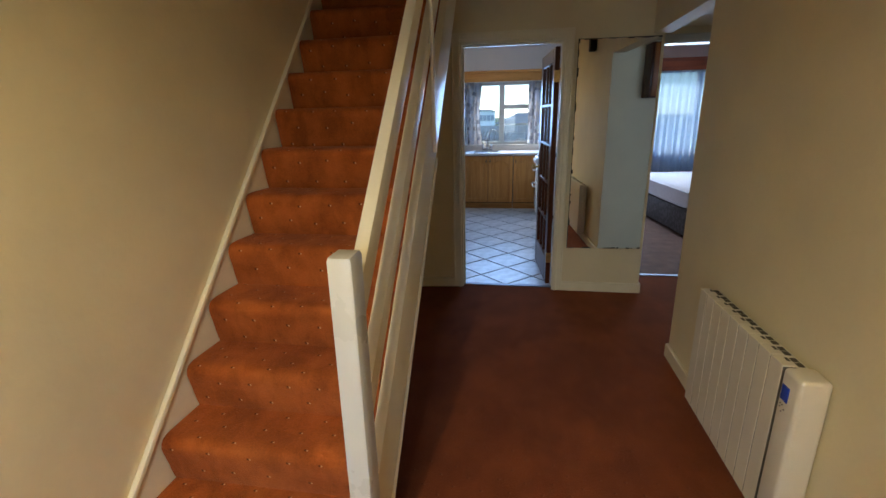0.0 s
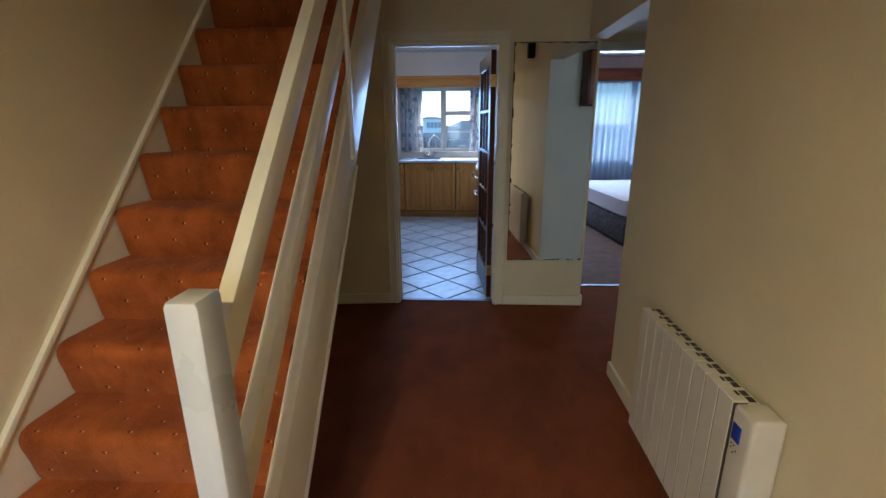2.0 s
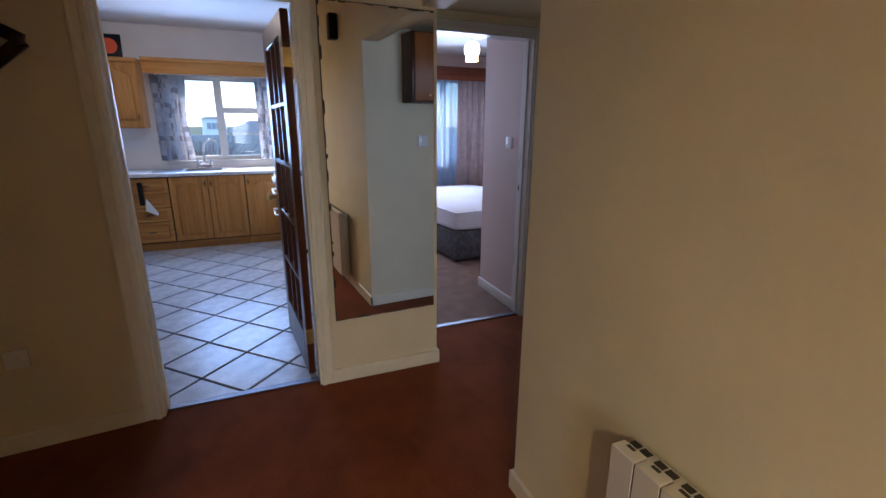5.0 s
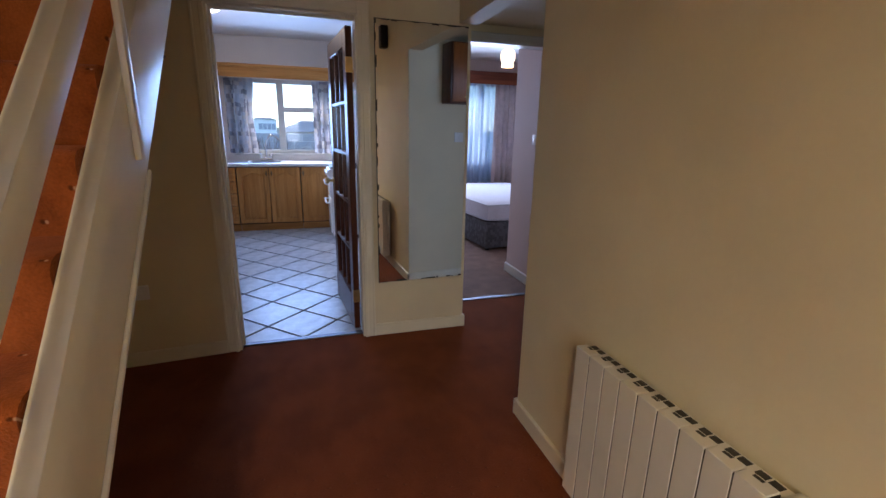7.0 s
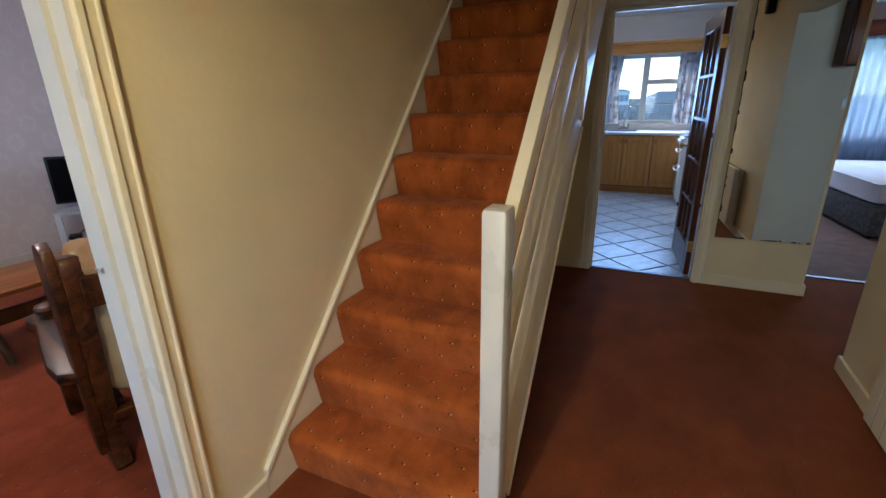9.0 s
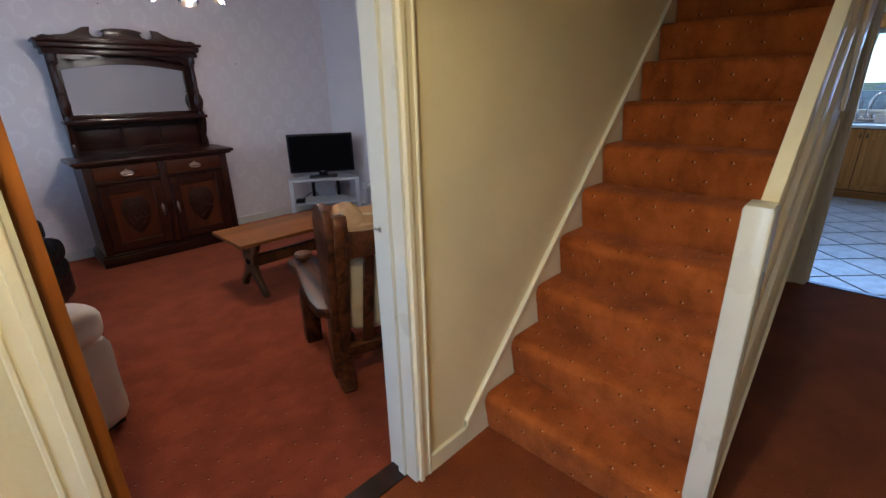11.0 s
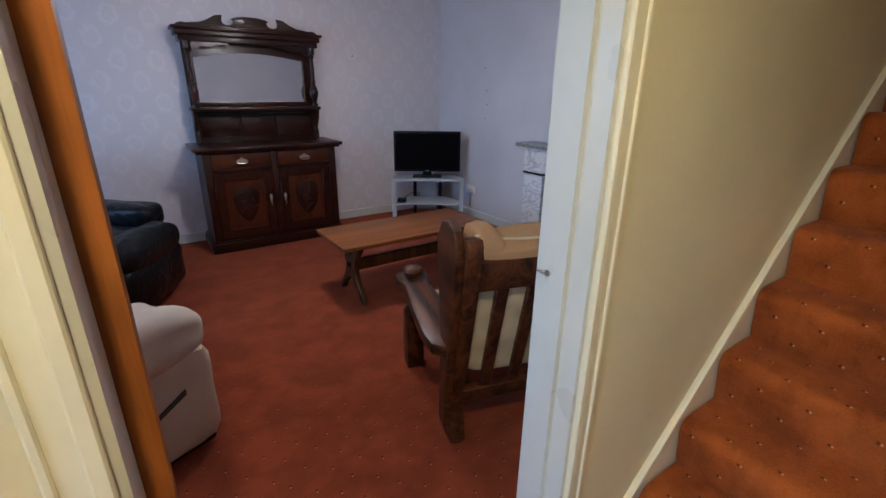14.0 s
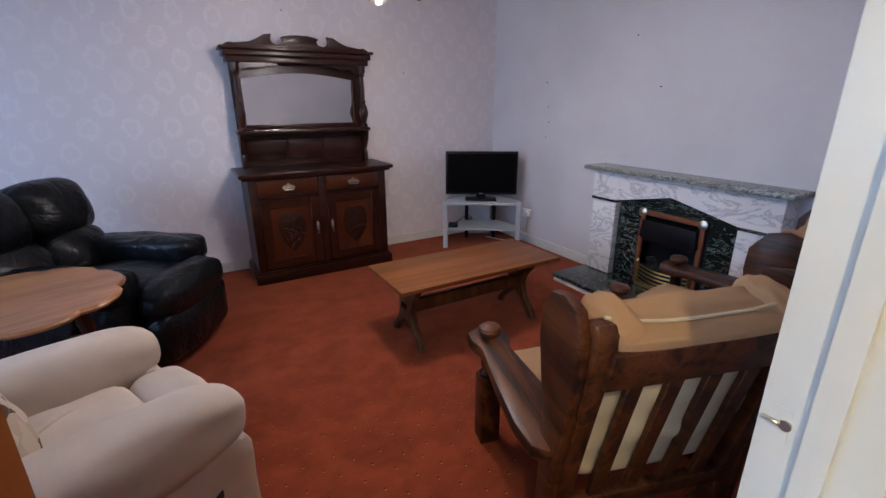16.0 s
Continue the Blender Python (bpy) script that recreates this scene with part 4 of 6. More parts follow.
def hall_mirror():
    root = thing("wall_mirror", "tall frameless wall mirror with a worn edge", "mirror", pose(0.434, YM - 0.028, 0.395, 0, 0, 2.3))
    w, h = 0.588, 1.615
    part("backing", boxes((0.004, -0.004, 0.004, w - 0.004, 0.004, h - 0.004)), BLACK, root)
    b = bmesh.new()
    rbox(b, 0, -0.009, 0, w, -0.004, h, r=0.0015, seg=1)
    part("glass", b, MIRROR, root)
    b = bmesh.new()
    for r in ((-0.003, -0.008, -0.002, 0.003, -0.001, h), (-0.003, -0.008, h - 0.002, w, -0.001, h + 0.003)):
        box(b, *r)
    rng = random.Random(21)
    for k in range(46):
        u, t = rng.random(), rng.uniform(0.003, 0.010)
        if k % 3 == 0:
            x0, z0, dx, dz = u * w, h - t, rng.uniform(0.01, 0.05), t
        elif k % 3 == 1:
            x0, z0, dx, dz = 0.0, u * h, t, rng.uniform(0.01, 0.07)
        else:
            x0, z0, dx, dz = u * w, 0.0, rng.uniform(0.01, 0.05), t * 1.3
        box(b, x0, -0.0098, z0, min(w, x0 + dx), -0.0085, min(h, z0 + dz))
    part("worn_edge", b, GAPSHADE_TRIM, root, "chipped dark edge")


hall_mirror()

b = bmesh.new()
rbox(b, XE - 0.075, 1.80, 2.13, XE, 1.89, 2.33, r=0.012, seg=2)
solo("door_chime", b, BLACK, "small black door chime box on the hall wall", "chime", smooth=40)

cab = thing("meter_cupboard", "dark wooden meter cupboard fixed on the lobby wall", "cupboard", pose(1.265, YC + 0.002, 1.61))
part("body", bbox(0, 0, 0, 0.62, 0.20, 0.48), DARKDOOR, cab)
part("door", bbox(0.015, 0.201, 0.012, 0.605, 0.216, 0.468), DOORWOOD, cab)
b = bmesh.new()
cyl(b, (0.13, 0.21, 0.05), (0.13, 0.228, 0.05), 0.008, seg=10)
part("knob", b, BRASS, cab)


def switch(name, m, label, two=False):
    root = thing(name, label, "switch" if "switch" in name else "socket", m)
    part("plate", bbox(0, -0.009, 0, 0.146 if two else 0.086, 0.002, 0.086, r=0.003), WHITE_EN, root)
    for i in range(2 if two else 1):
        part("rocker", bbox(0.033 + 0.06 * i, -0.013, 0.028, 0.053 + 0.06 * i, -0.008, 0.058, r=0.002), WHITE_EN, root)


switch("light_switch", pose(1.48, YC + 0.002, 1.285, 0, 0, 180), "white plastic light switch on the lobby wall")
switch("light_switch", pose(1.928, 4.36, 1.28, 0, 0, -90), "white plastic light switch on the bedroom stub wall")
switch("wall_socket", pose(-0.99, YM - 0.047, 0.41, 0, 0, ASKEW), "white single wall socket under the stairs")
hook = thing("coat_hook_rail", "dark wooden zigzag coat rail on the wall under the stairs", "coat rail", pose(-0.98, YM - 0.047, 1.55, 0, 0, ASKEW))
for i, (xa, za, xb2, zb) in enumerate(((0.303, 0.205, 0.10, 0.315), (0.303, 0.205, 0.10, 0.03), (0.10, 0.315, -0.10, 0.13), (0.10, 0.03, -0.10, 0.205))):
    b = bmesh.new()
    a = math.atan2(zb - za, xb2 - xa)
    rbox(b, 0, -0.022, -0.024, math.hypot(xb2 - xa, zb - za), 0, 0.024, r=0.003, seg=1, m=pose(xa, 0, za, 0, -math.degrees(a), 0))
    part("slat", b, MAHOG, hook)
for x, z in ((0.303, 0.205), (0.10, 0.315), (0.10, 0.03), (-0.10, 0.17)):
    b = bmesh.new()
    lathe(b, [(0.010, 0), (0.010, 0.03), (0.022, 0.045), (0.022, 0.055), (0.004, 0.06)], 12, Matrix.Translation((x, -0.02, z)) @ Matrix.Rotation(radians(90), 4, "X"))
    part("peg", b, MAHOG, hook)

# unseen cone, added round the hall bulb to keep its light off the upper stairs
b = bmesh.new()
lathe(b, [(0.05, 2.55), (0.05, 2.53), (0.008, 2.525), (0.008, 2.44), (0.03, 2.43), (0.125, 2.25), (0.121, 2.25), (0.026, 2.425)], 20, Matrix.Translation((-0.55, -0.50, 0)))
solo("hall_pendant", b, CREAM, "unseen cream cone shade added to cut off the hall light", "lamp", smooth=40)

# ---- kitchen ----


def arch_panel(w, h, t, rise):
    """A raised panel with an arched top, front at y = -t."""
    pts = [(0, 0), (w, 0), (w, h - rise)]
    for i in range(13):
        u = 1 - i / 12
        pts.append((w * u, h - rise + rise * math.sin(math.pi * u) ** 1.5))
    b = bmesh.new()
    prism(b, pts[:3] + pts[4:], -t, 0, None, 0.006)
    return b


def panel_door(w, h, rise=0.06, s=0.058):
    """A framed cabinet door with an arched top rail round a recess; back at y = 0.02."""
    b = bmesh.new()
    box(b, 0, 0.013, 0, w, 0.02, h)
    for r in ((0, 0, 0, s, 0.0125, h), (w - s, 0, 0, w, 0.0125, h), (s, 0, 0, w - s, 0.0125, s)):
        rbox(b, *r, r=0.003, seg=1)
    pts = [(s, h), (w - s, h)] + [(w - s - (w - 2 * s) * i / 12, h - s - rise + rise * math.sin(math.pi * i / 12) ** 1.5) for i in range(13)]
    prism(b, pts, 0.0, 0.0125)
    return b


def base_unit(name, x0, w, kinds, label):
    root = thing(name, label, "cabinet", pose(x0, 7.14, 0), "kitchen base units")
    # carcass coloured darker than the oak fronts to paint shade into the door gaps
    part("carcass", boxes((0.001, 0.02, 0.10, w - 0.001, 0.575, 0.868)), TEAK_D, root)
    part("plinth", boxes((0.0, 0.07, 0.0, w, 0.085, 0.10)), OAK_H, root)
    if kinds == "drawers":
        zs = [0.115, 0.36, 0.52, 0.68, 0.862]
        for za, zb in zip(zs, zs[1:]):
            b = boxes((0.004, 0.013, za, w - 0.004, 0.02, zb - 0.008))
            for r in ((0.004, 0, za, 0.045, 0.0125, zb - 0.008), (w - 0.045, 0, za, w - 0.004, 0.0125, zb - 0.008), (0.045, 0, za, w - 0.045, 0.0125, za + 0.032), (0.045, 0, zb - 0.040, w - 0.045, 0.0125, zb - 0.008)):
                rbox(b, *r, r=0.003, seg=1)
            d = part("drawer_front", b, OAK_H, root)
            part("raised_panel", bbox(0.055, 0.001, za + 0.042, w - 0.055, 0.0135, zb - 0.050, r=0.005), OAK_H, d)
            b = bmesh.new()
            tube(b, [(w / 2 - 0.035, 0, (za + zb) / 2), (w / 2 - 0.03, -0.02, (za + zb) / 2), (w / 2 + 0.03, -0.02, (za + zb) / 2), (w / 2 + 0.035, 0, (za + zb) / 2)], 0.008, 6)
            part("handle", b, AGED, d, "small aged brass handle")
        return
    n = kinds
    dw = w / n
    for i in range(n):
        xa = i * dw + 0.004
        d = part("door", panel_door(dw - 0.008, 0.743), OAK, root)
        d.location = (xa, 0, 0.115)
        p = part("raised_panel", arch_panel(dw - 0.006 - 0.116 - 0.026, 0.601, 0.010, 0.06), OAK, d)
        p.location = (0.071, 0.0135, 0.071)
        hx = dw - 0.035 if i % 2 == 0 and n > 1 else 0.03
        b = bmesh.new()
        lathe(b, [(0.008, 0), (0.006, 0.01), (0.015, 0.018), (0.015, 0.026), (0.003, 0.030)], 10, Matrix.Translation((hx, 0, 0.665)) @ Matrix.Rotation(radians(90), 4, "X"))
        box(b, hx - 0.007, -0.004, 0.63, hx + 0.007, 0.0, 0.70)
        part("knob", b, AGED, d, "aged brass knob")


base_unit("base_cabinet", -1.32, 0.455, "drawers", "oak kitchen drawer unit with four drawers")
base_unit("base_cabinet", -0.86, 0.80, 2, "oak kitchen sink cabinet with two arched panel doors")
base_unit("base_cabinet", -0.055, 0.40, 1, "oak kitchen cabinet with one arched panel door")
base_unit("base_cabinet", -2.0, 0.675, 1, "oak kitchen cabinet at the end of the run")

b = bmesh.new()
SX0, SX1, SY0, SY1 = -0.70, -0.30, 7.24, 7.60
for r in ((-2.0, 7.115, 0.87, SX0, 7.715, 0.91), (SX1, 7.115, 0.87, 0.826, 7.715, 0.91), (SX0, 7.115, 0.87, SX1, SY0, 0.91), (SX0, SY1, 0.87, SX1, 7.715, 0.91)):
    rbox(b, *r, r=0.006, seg=2)
solo("worktop", b, WORKTOP, "pale speckled kitchen worktop with rounded front edge", "worktop", smooth=40)

sink = thing("kitchen_sink", "stainless steel inset sink and drainer", "sink", pose(0, 0, 0.911))
b = boxes((SX0 - 0.36, SY0 - 0.04, -0.001, SX0 + 0.006, SY1 + 0.03, 0.005), (SX1 - 0.006, SY0 - 0.04, -0.001, SX1 + 0.05, SY1 + 0.03, 0.005),
          (SX0 + 0.006, SY0 - 0.04, -0.001, SX1 - 0.006, SY0 + 0.006, 0.005), (SX0 + 0.006, SY1 - 0.006, -0.001, SX1 - 0.006, SY1 + 0.03, 0.005))
for i in range(7):
    box(b, SX0 - 0.34, SY0 + 0.01 + i * 0.05, 0.005, SX0 - 0.03, SY0 + 0.022 + i * 0.05, 0.008)
part("drainer", b, STEEL, sink)
part("bowl", boxes((SX0 + 0.004, SY0 + 0.004, -0.16, SX1 - 0.004, SY1 - 0.004, -0.155), (SX0 + 0.004, SY0 + 0.004, -0.155, SX0 + 0.009, SY1 - 0.004, 0.0), (SX1 - 0.009, SY0 + 0.004, -0.155, SX1 - 0.004, SY1 - 0.004, 0.0),
                   (SX0 + 0.009, SY0 + 0.004, -0.155, SX1 - 0.009, SY0 + 0.009, 0.0), (SX0 + 0.009, SY1 - 0.009, -0.155, SX1 - 0.009, SY1 - 0.004, 0.0)), STEEL, sink)
tap = thing("kitchen_tap", "chrome mixer tap with a swan-neck spout", "tap", pose(-0.51, 7.655, 0.917) @ Matrix.Scale(1.2, 4))
b = bmesh.new()
pts = [(0, 0, 0.0), (0, 0, 0.12)] + [(0.085 - 0.085 * math.cos(a), 0, 0.16 + 0.13 * math.sin(a)) for a in [math.pi * i / 10 for i in range(0, 9)]]
tube(b, [(p[0], -p[0] * 0.35, p[2]) for p in pts], 0.0125, 10)
part("spout", b, CHROME, tap)
b = bmesh.new()
rbox(b, -0.075, -0.022, 0.0, 0.075, 0.022, 0.035, r=0.01, seg=2)
part("base", b, CHROME, tap)
for s in (-1, 1):
    b = bmesh.new()
    lathe(b, [(0.014, 0.03), (0.014, 0.045), (0.022, 0.05), (0.020, 0.075), (0.006, 0.08)], 12, Matrix.Translation((s * 0.06, 0, 0)))
    part("tap_handle", b, CHROME, tap)


def cooker():
    root = thing("cooker", "white freestanding gas cooker with bar handles", "cooker", pose(0.285, 6.95, 0, 0, 0, -90))
    # local x runs along the front towards the door, y into the wall
    w, d = 0.50, 0.53
    part("body", bbox(0, 0.02, 0.05, w, d, 0.90, r=0.008), WHITE_EN, root)
    part("plinth", boxes((0.02, 0.05, 0.0, w - 0.02, d - 0.02, 0.05)), BLACK, root)
    for z0, z1 in ((0.09, 0.52), (0.54, 0.76)):
        dr = part("oven_door", bbox(0.01, 0.0, z0, w - 0.01, 0.025, z1, r=0.006), WHITE_EN, root)
        b = bmesh.new()
        tube(b, [(0.05, 0.0, z1 - 0.05), (0.055, -0.045, z1 - 0.05), (w - 0.055, -0.045, z1 - 0.05), (w - 0.05, 0, z1 - 0.05)], 0.011, 8)
        part("handle", b, WHITE_EN, dr)
    p = part("control_panel", bbox(0.005, -0.015, 0.785, w - 0.005, 0.03, 0.885, r=0.006), WHITE_EN, root)
    for i in range(6):
        b = bmesh.new()
        lathe(b, [(0.02, 0), (0.018, 0.02), (0.008, 0.026)], 12, Matrix.Translation((0.06 + 0.076 * i, -0.015, 0.835)) @ Matrix.Rotation(radians(90), 4, "X"))
        part("knob", b, WHITE_EN if i != 1 else BRASS, p)
    part("hob", bbox(0.005, 0.02, 0.90, w - 0.005, d - 0.02, 0.915, r=0.004), BLACK, root)
    for x in (0.13, 0.37):
        for y in (0.15, 0.38):
            b = bmesh.new()
            lathe(b, [(0.05, 0.915), (0.05, 0.928), (0.03, 0.935)], 14, Matrix.Translation((x, y, 0)))
            part("burner", b, BLACK, root)
    part("lid", bbox(0.005, d - 0.02, 0.90, w - 0.005, d, 1.28, r=0.004), WHITE_EN, root)


cooker()


def wall_unit():
    root = thing("wall_cabinet", "oak kitchen wall cabinet beside the window", "cabinet", pose(-1.54, 7.40, 1.40))
    part("carcass", boxes((0, 0.02, 0, 0.50, 0.315, 0.70)), OAK, root)
    d = part("door", panel_door(0.494, 0.675), OAK, root)
    d.location = (0.003, 0, 0.02)
    p = part("raised_panel", arch_panel(0.494 - 0.142, 0.533, 0.010, 0.06), OAK, d)
    p.location = (0.071, 0.0135, 0.071)
    b = bmesh.new()
    lathe(b, [(0.008, 0), (0.012, 0.018), (0.003, 0.026)], 10, Matrix.Translation((0.46, 0, 0.10)) @ Matrix.Rotation(radians(90), 4, "X"))
    box(b, 0.454, -0.004, 0.075, 0.466, 0, 0.135)
    part("knob", b, AGED, d, "aged brass knob")
    part("cornice", bbox(-0.01, -0.03, 0.70, 0.52, 0.315, 0.745, r=0.008), OAK_H, root)


wall_unit()
pel = thing("kitchen_pelmet", "oak pelmet board across the top of the kitchen window", "pelmet", pose(-0.99, 7.42, 2.0))
part("board", bbox(0, 0, 0, 1.80, 0.02, 0.135), OAK_H, pel)
part("cornice", bbox(0, -0.03, 0.126, 1.80, 0.30, 0.165, r=0.008), OAK_H, pel)
pic = thing("small_picture", "small black card with an orange disc standing on a cabinet", "picture", pose(-1.41, 7.50, 2.147, -8, 0, 0))
part("card", bbox(0, 0, 0, 0.25, 0.012, 0.25, r=0.002), BLACK, pic)
b = bmesh.new()
cyl(b, (0.13, -0.003, 0.125), (0.13, 0.001, 0.125), 0.082, seg=24)
part("disc", b, ORANGE, pic, "flat orange disc")


def window(name, label, x0, x1, z0, z1, y, mullions, transoms):
    """A white framed window; transoms: (bar height, from, to)."""
    root = thing(name, label, "window", pose(0, y, 0), kind="structure")
    f = 0.055
    b = bmesh.new()
    for r in ((x0, 0, z0, x0 + f, 0.06, z1), (x1 - f, 0, z0, x1, 0.06, z1), (x0 + f, 0, z0, x1 - f, 0.06, z0 + f), (x0 + f, 0, z1 - f, x1 - f, 0.06, z1)):
        rbox(b, *r, r=0.004, seg=1)
    for mx in mullions:
        rbox(b, mx - 0.045, 0.002, z0 + f, mx + 0.045, 0.058, z1 - f, r=0.004, seg=1)
    for tz, ta, tb in transoms:
        rbox(b, ta, 0.004, tz - 0.035, tb, 0.056, tz + 0.035, r=0.004, seg=1)
    part("window_frame", b, GLOSSW, root)
    p = part("pane", boxes((x0 + f * 0.5, 0.028, z0 + f * 0.5, x1 - f * 0.5, 0.032, z1 - f * 0.5)), PANE, root)
    p.visible_shadow = False
    return root


win = window("window_kitchen", "white framed kitchen window with one fixed and two opening lights", -0.92, 0.45, 1.0, 2.02, 7.80, [-0.275], [(1.62, -0.24, 0.395)])
for z in (1.66, 1.10):
    b = bmesh.new()
    tube(b, [(-0.02, 0.0, z), (-0.02, -0.025, z), (0.10, -0.03, z + 0.004)], 0.006, 6)
    part("catch", b, CHROME, win, "metal window catch")
part("window_sill", bbox(-0.93, -0.09, 0.985, 0.46, 0.02, 1.004, r=0.004), GLOSSW, win)


def curtain(name, label, x0, x1, z0, z1, y, folds, depth, material, gather=0.0, seed=1, th=0.004):
    """A hanging cloth with folds that deepen towards the hem."""
    rng = random.Random(seed)
    ph = [rng.uniform(0, 6.28) for _ in range(4)]
    b = bmesh.new()
    nx, nz = folds * 8, 10
    grid = []
    for k in range(nz + 1):
        v = k / nz
        row = []
        for i in range(nx + 1):
            u = i / nx
            squeeze = 1 - gather * math.sin(math.pi * v) ** 2
            x = x0 + (x1 - x0) * (u * squeeze)
            f = math.sin(u * folds * 2 * math.pi + ph[0] + 0.4 * math.sin(3 * v + ph[1])) + 0.35 * math.sin(u * folds * 3.3 * math.pi + ph[2])
            row.append(b.verts.new((x, y + depth * f * (0.5 + 0.5 * v), z1 + (z0 - z1) * v)))
        grid.append(row)
    fs = [b.faces.new((grid[k][i], grid[k][i + 1], grid[k + 1][i + 1], grid[k + 1][i])) for k in range(nz) for i in range(nx)]
    bmesh.ops.solidify(b, geom=fs, thickness=th)
    return solo(name, b, material, label, "curtain", smooth=60)


curtain("kitchen_curtain", "short patterned blue and grey cotton curtain at the kitchen window", -0.97, -0.60, 1.02, 2.0, 7.62, 4, 0.028, KITCHEN_CURTAIN, 0.1, 3)
curtain("kitchen_curtain", "short patterned blue and grey cotton curtain at the kitchen window", 0.16, 0.50, 1.02, 2.0, 7.62, 4, 0.028, KITCHEN_CURTAIN, 0.0, 5)
lamp = thing("kitchen_ceiling_lamp", "round lit opal ceiling lamp in the kitchen", "lamp", pose(-0.80, 6.05, 2.55))
b = bmesh.new()
lathe(b, [(0.11, 0), (0.12, -0.02), (0.10, -0.02)], 24)
part("base", b, WHITE_EN, lamp)
b = bmesh.new()
lathe(b, [(0.10, -0.02), (0.095, -0.05), (0.07, -0.075), (0.02, -0.088)], 24)
o = part("shade", b, glow("opal_lit", (1.0, 0.93, 0.80), 2.0), lamp, "glowing opal glass shade")
tow = thing("tea_towel", "dark and white cloth hanging at the drawer unit", "towel", pose(-1.10, 7.09, 0.50))
b = bmesh.new()
rbox(b, -0.06, 0.0, 0.06, -0.01, 0.03, 0.32, r=0.012, seg=2)
part("dark_cloth", b, BLACK, tow)
b = bmesh.new()
prism(b, [(-0.01, 0.0), (0.10, -0.06), (0.11, -0.04), (0.01, 0.14)], 0.0, 0.02)
part("white_corner", b, WHITE_EN, tow)

# ---- bedroom ----
bed = thing("bed", "bare white mattress on a grey patterned divan base", "bed", pose(2.0, 5.47, 0, 0, 0, 6))
b = bmesh.new()
rbox(b, 0.0, 0.0, 0.03, 1.38, 1.95, 0.35, r=0.02, seg=2)
part("divan_base", b, DIVAN, bed, "grey patterned divan base")
b = bmesh.new()
cushion(b, -0.01, -0.01, 0.35, 1.39, 1.94, 0.575, 0.012, 12, None, 14.0)
part("mattress", b, MATTRESS, bed, "white quilted mattress")
b = bmesh.new()
tube(b, [(-0.012, -0.012, 0.385), (1.39, -0.012, 0.385), (1.39, 1.94, 0.385), (-0.012, 1.94, 0.385), (-0.012, -0.012, 0.385)], 0.008, 6)
tube(b, [(-0.008, -0.008, 0.552), (1.388, -0.008, 0.552), (1.388, 1.938, 0.552), (-0.008, 1.938, 0.552), (-0.008, -0.008, 0.552)], 0.008, 6)
part("piping", b, SILVER, bed)
for x in (0.06, 1.32):
    for y in (0.08, 1.87):
        b = bmesh.new()
        cyl(b, (x, y, 0), (x, y, 0.04), 0.025, seg=12)
        part("castor", b, BLACK, bed)
window("window_bedroom", "white framed bedroom window behind net curtains", 1.15, 3.65, 0.92, 2.12, 7.80, [1.95, 2.8], [])
curtain("net_curtain", "white net curtain across the bedroom window", 1.12, 3.66, 0.55, 2.10, 7.66, 28, 0.018, NET, 0.0, 7, 0.001)
curtain("bedroom_curtain", "long beige bedroom curtain drawn to one side", 2.93, 3.60, 0.25, 2.10, 7.56, 7, 0.035, BED_CURTAIN, 0.0, 9)
bp = thing("bedroom_pelmet", "dark brown wooden pelmet over the bedroom window", "pelmet", pose(1.07, 7.44, 2.07))
part("board", bbox(0, 0, 0, 2.83, 0.02, 0.18), PELMET, bp)
part("top_board", bbox(0, 0.021, 0.16, 2.83, 0.30, 0.18), PELMET, bp)
bl = thing("bedroom_pendant", "lit pale pendant lampshade in the bedroom", "lamp", pose(2.35, 5.9, 2.45) @ Matrix.Diagonal((0.8, 0.8, 1, 1)))
b = bmesh.new()
cyl(b, (0, 0, 0), (0, 0, -0.16), 0.004, seg=6)
part("flex", b, WHITE_EN, bl)
b = bmesh.new()
lathe(b, [(0.05, -0.14), (0.095, -0.17), (0.105, -0.22), (0.095, -0.27), (0.08, -0.28), (0.085, -0.335), (0.08, -0.335), (0.074, -0.28), (0.09, -0.26), (0.098, -0.22), (0.088, -0.175), (0.045, -0.145)], 24)
part("shade", b, glow("shade_lit", (1.0, 0.82, 0.58), 1.1), bl, "glowing pale lampshade")

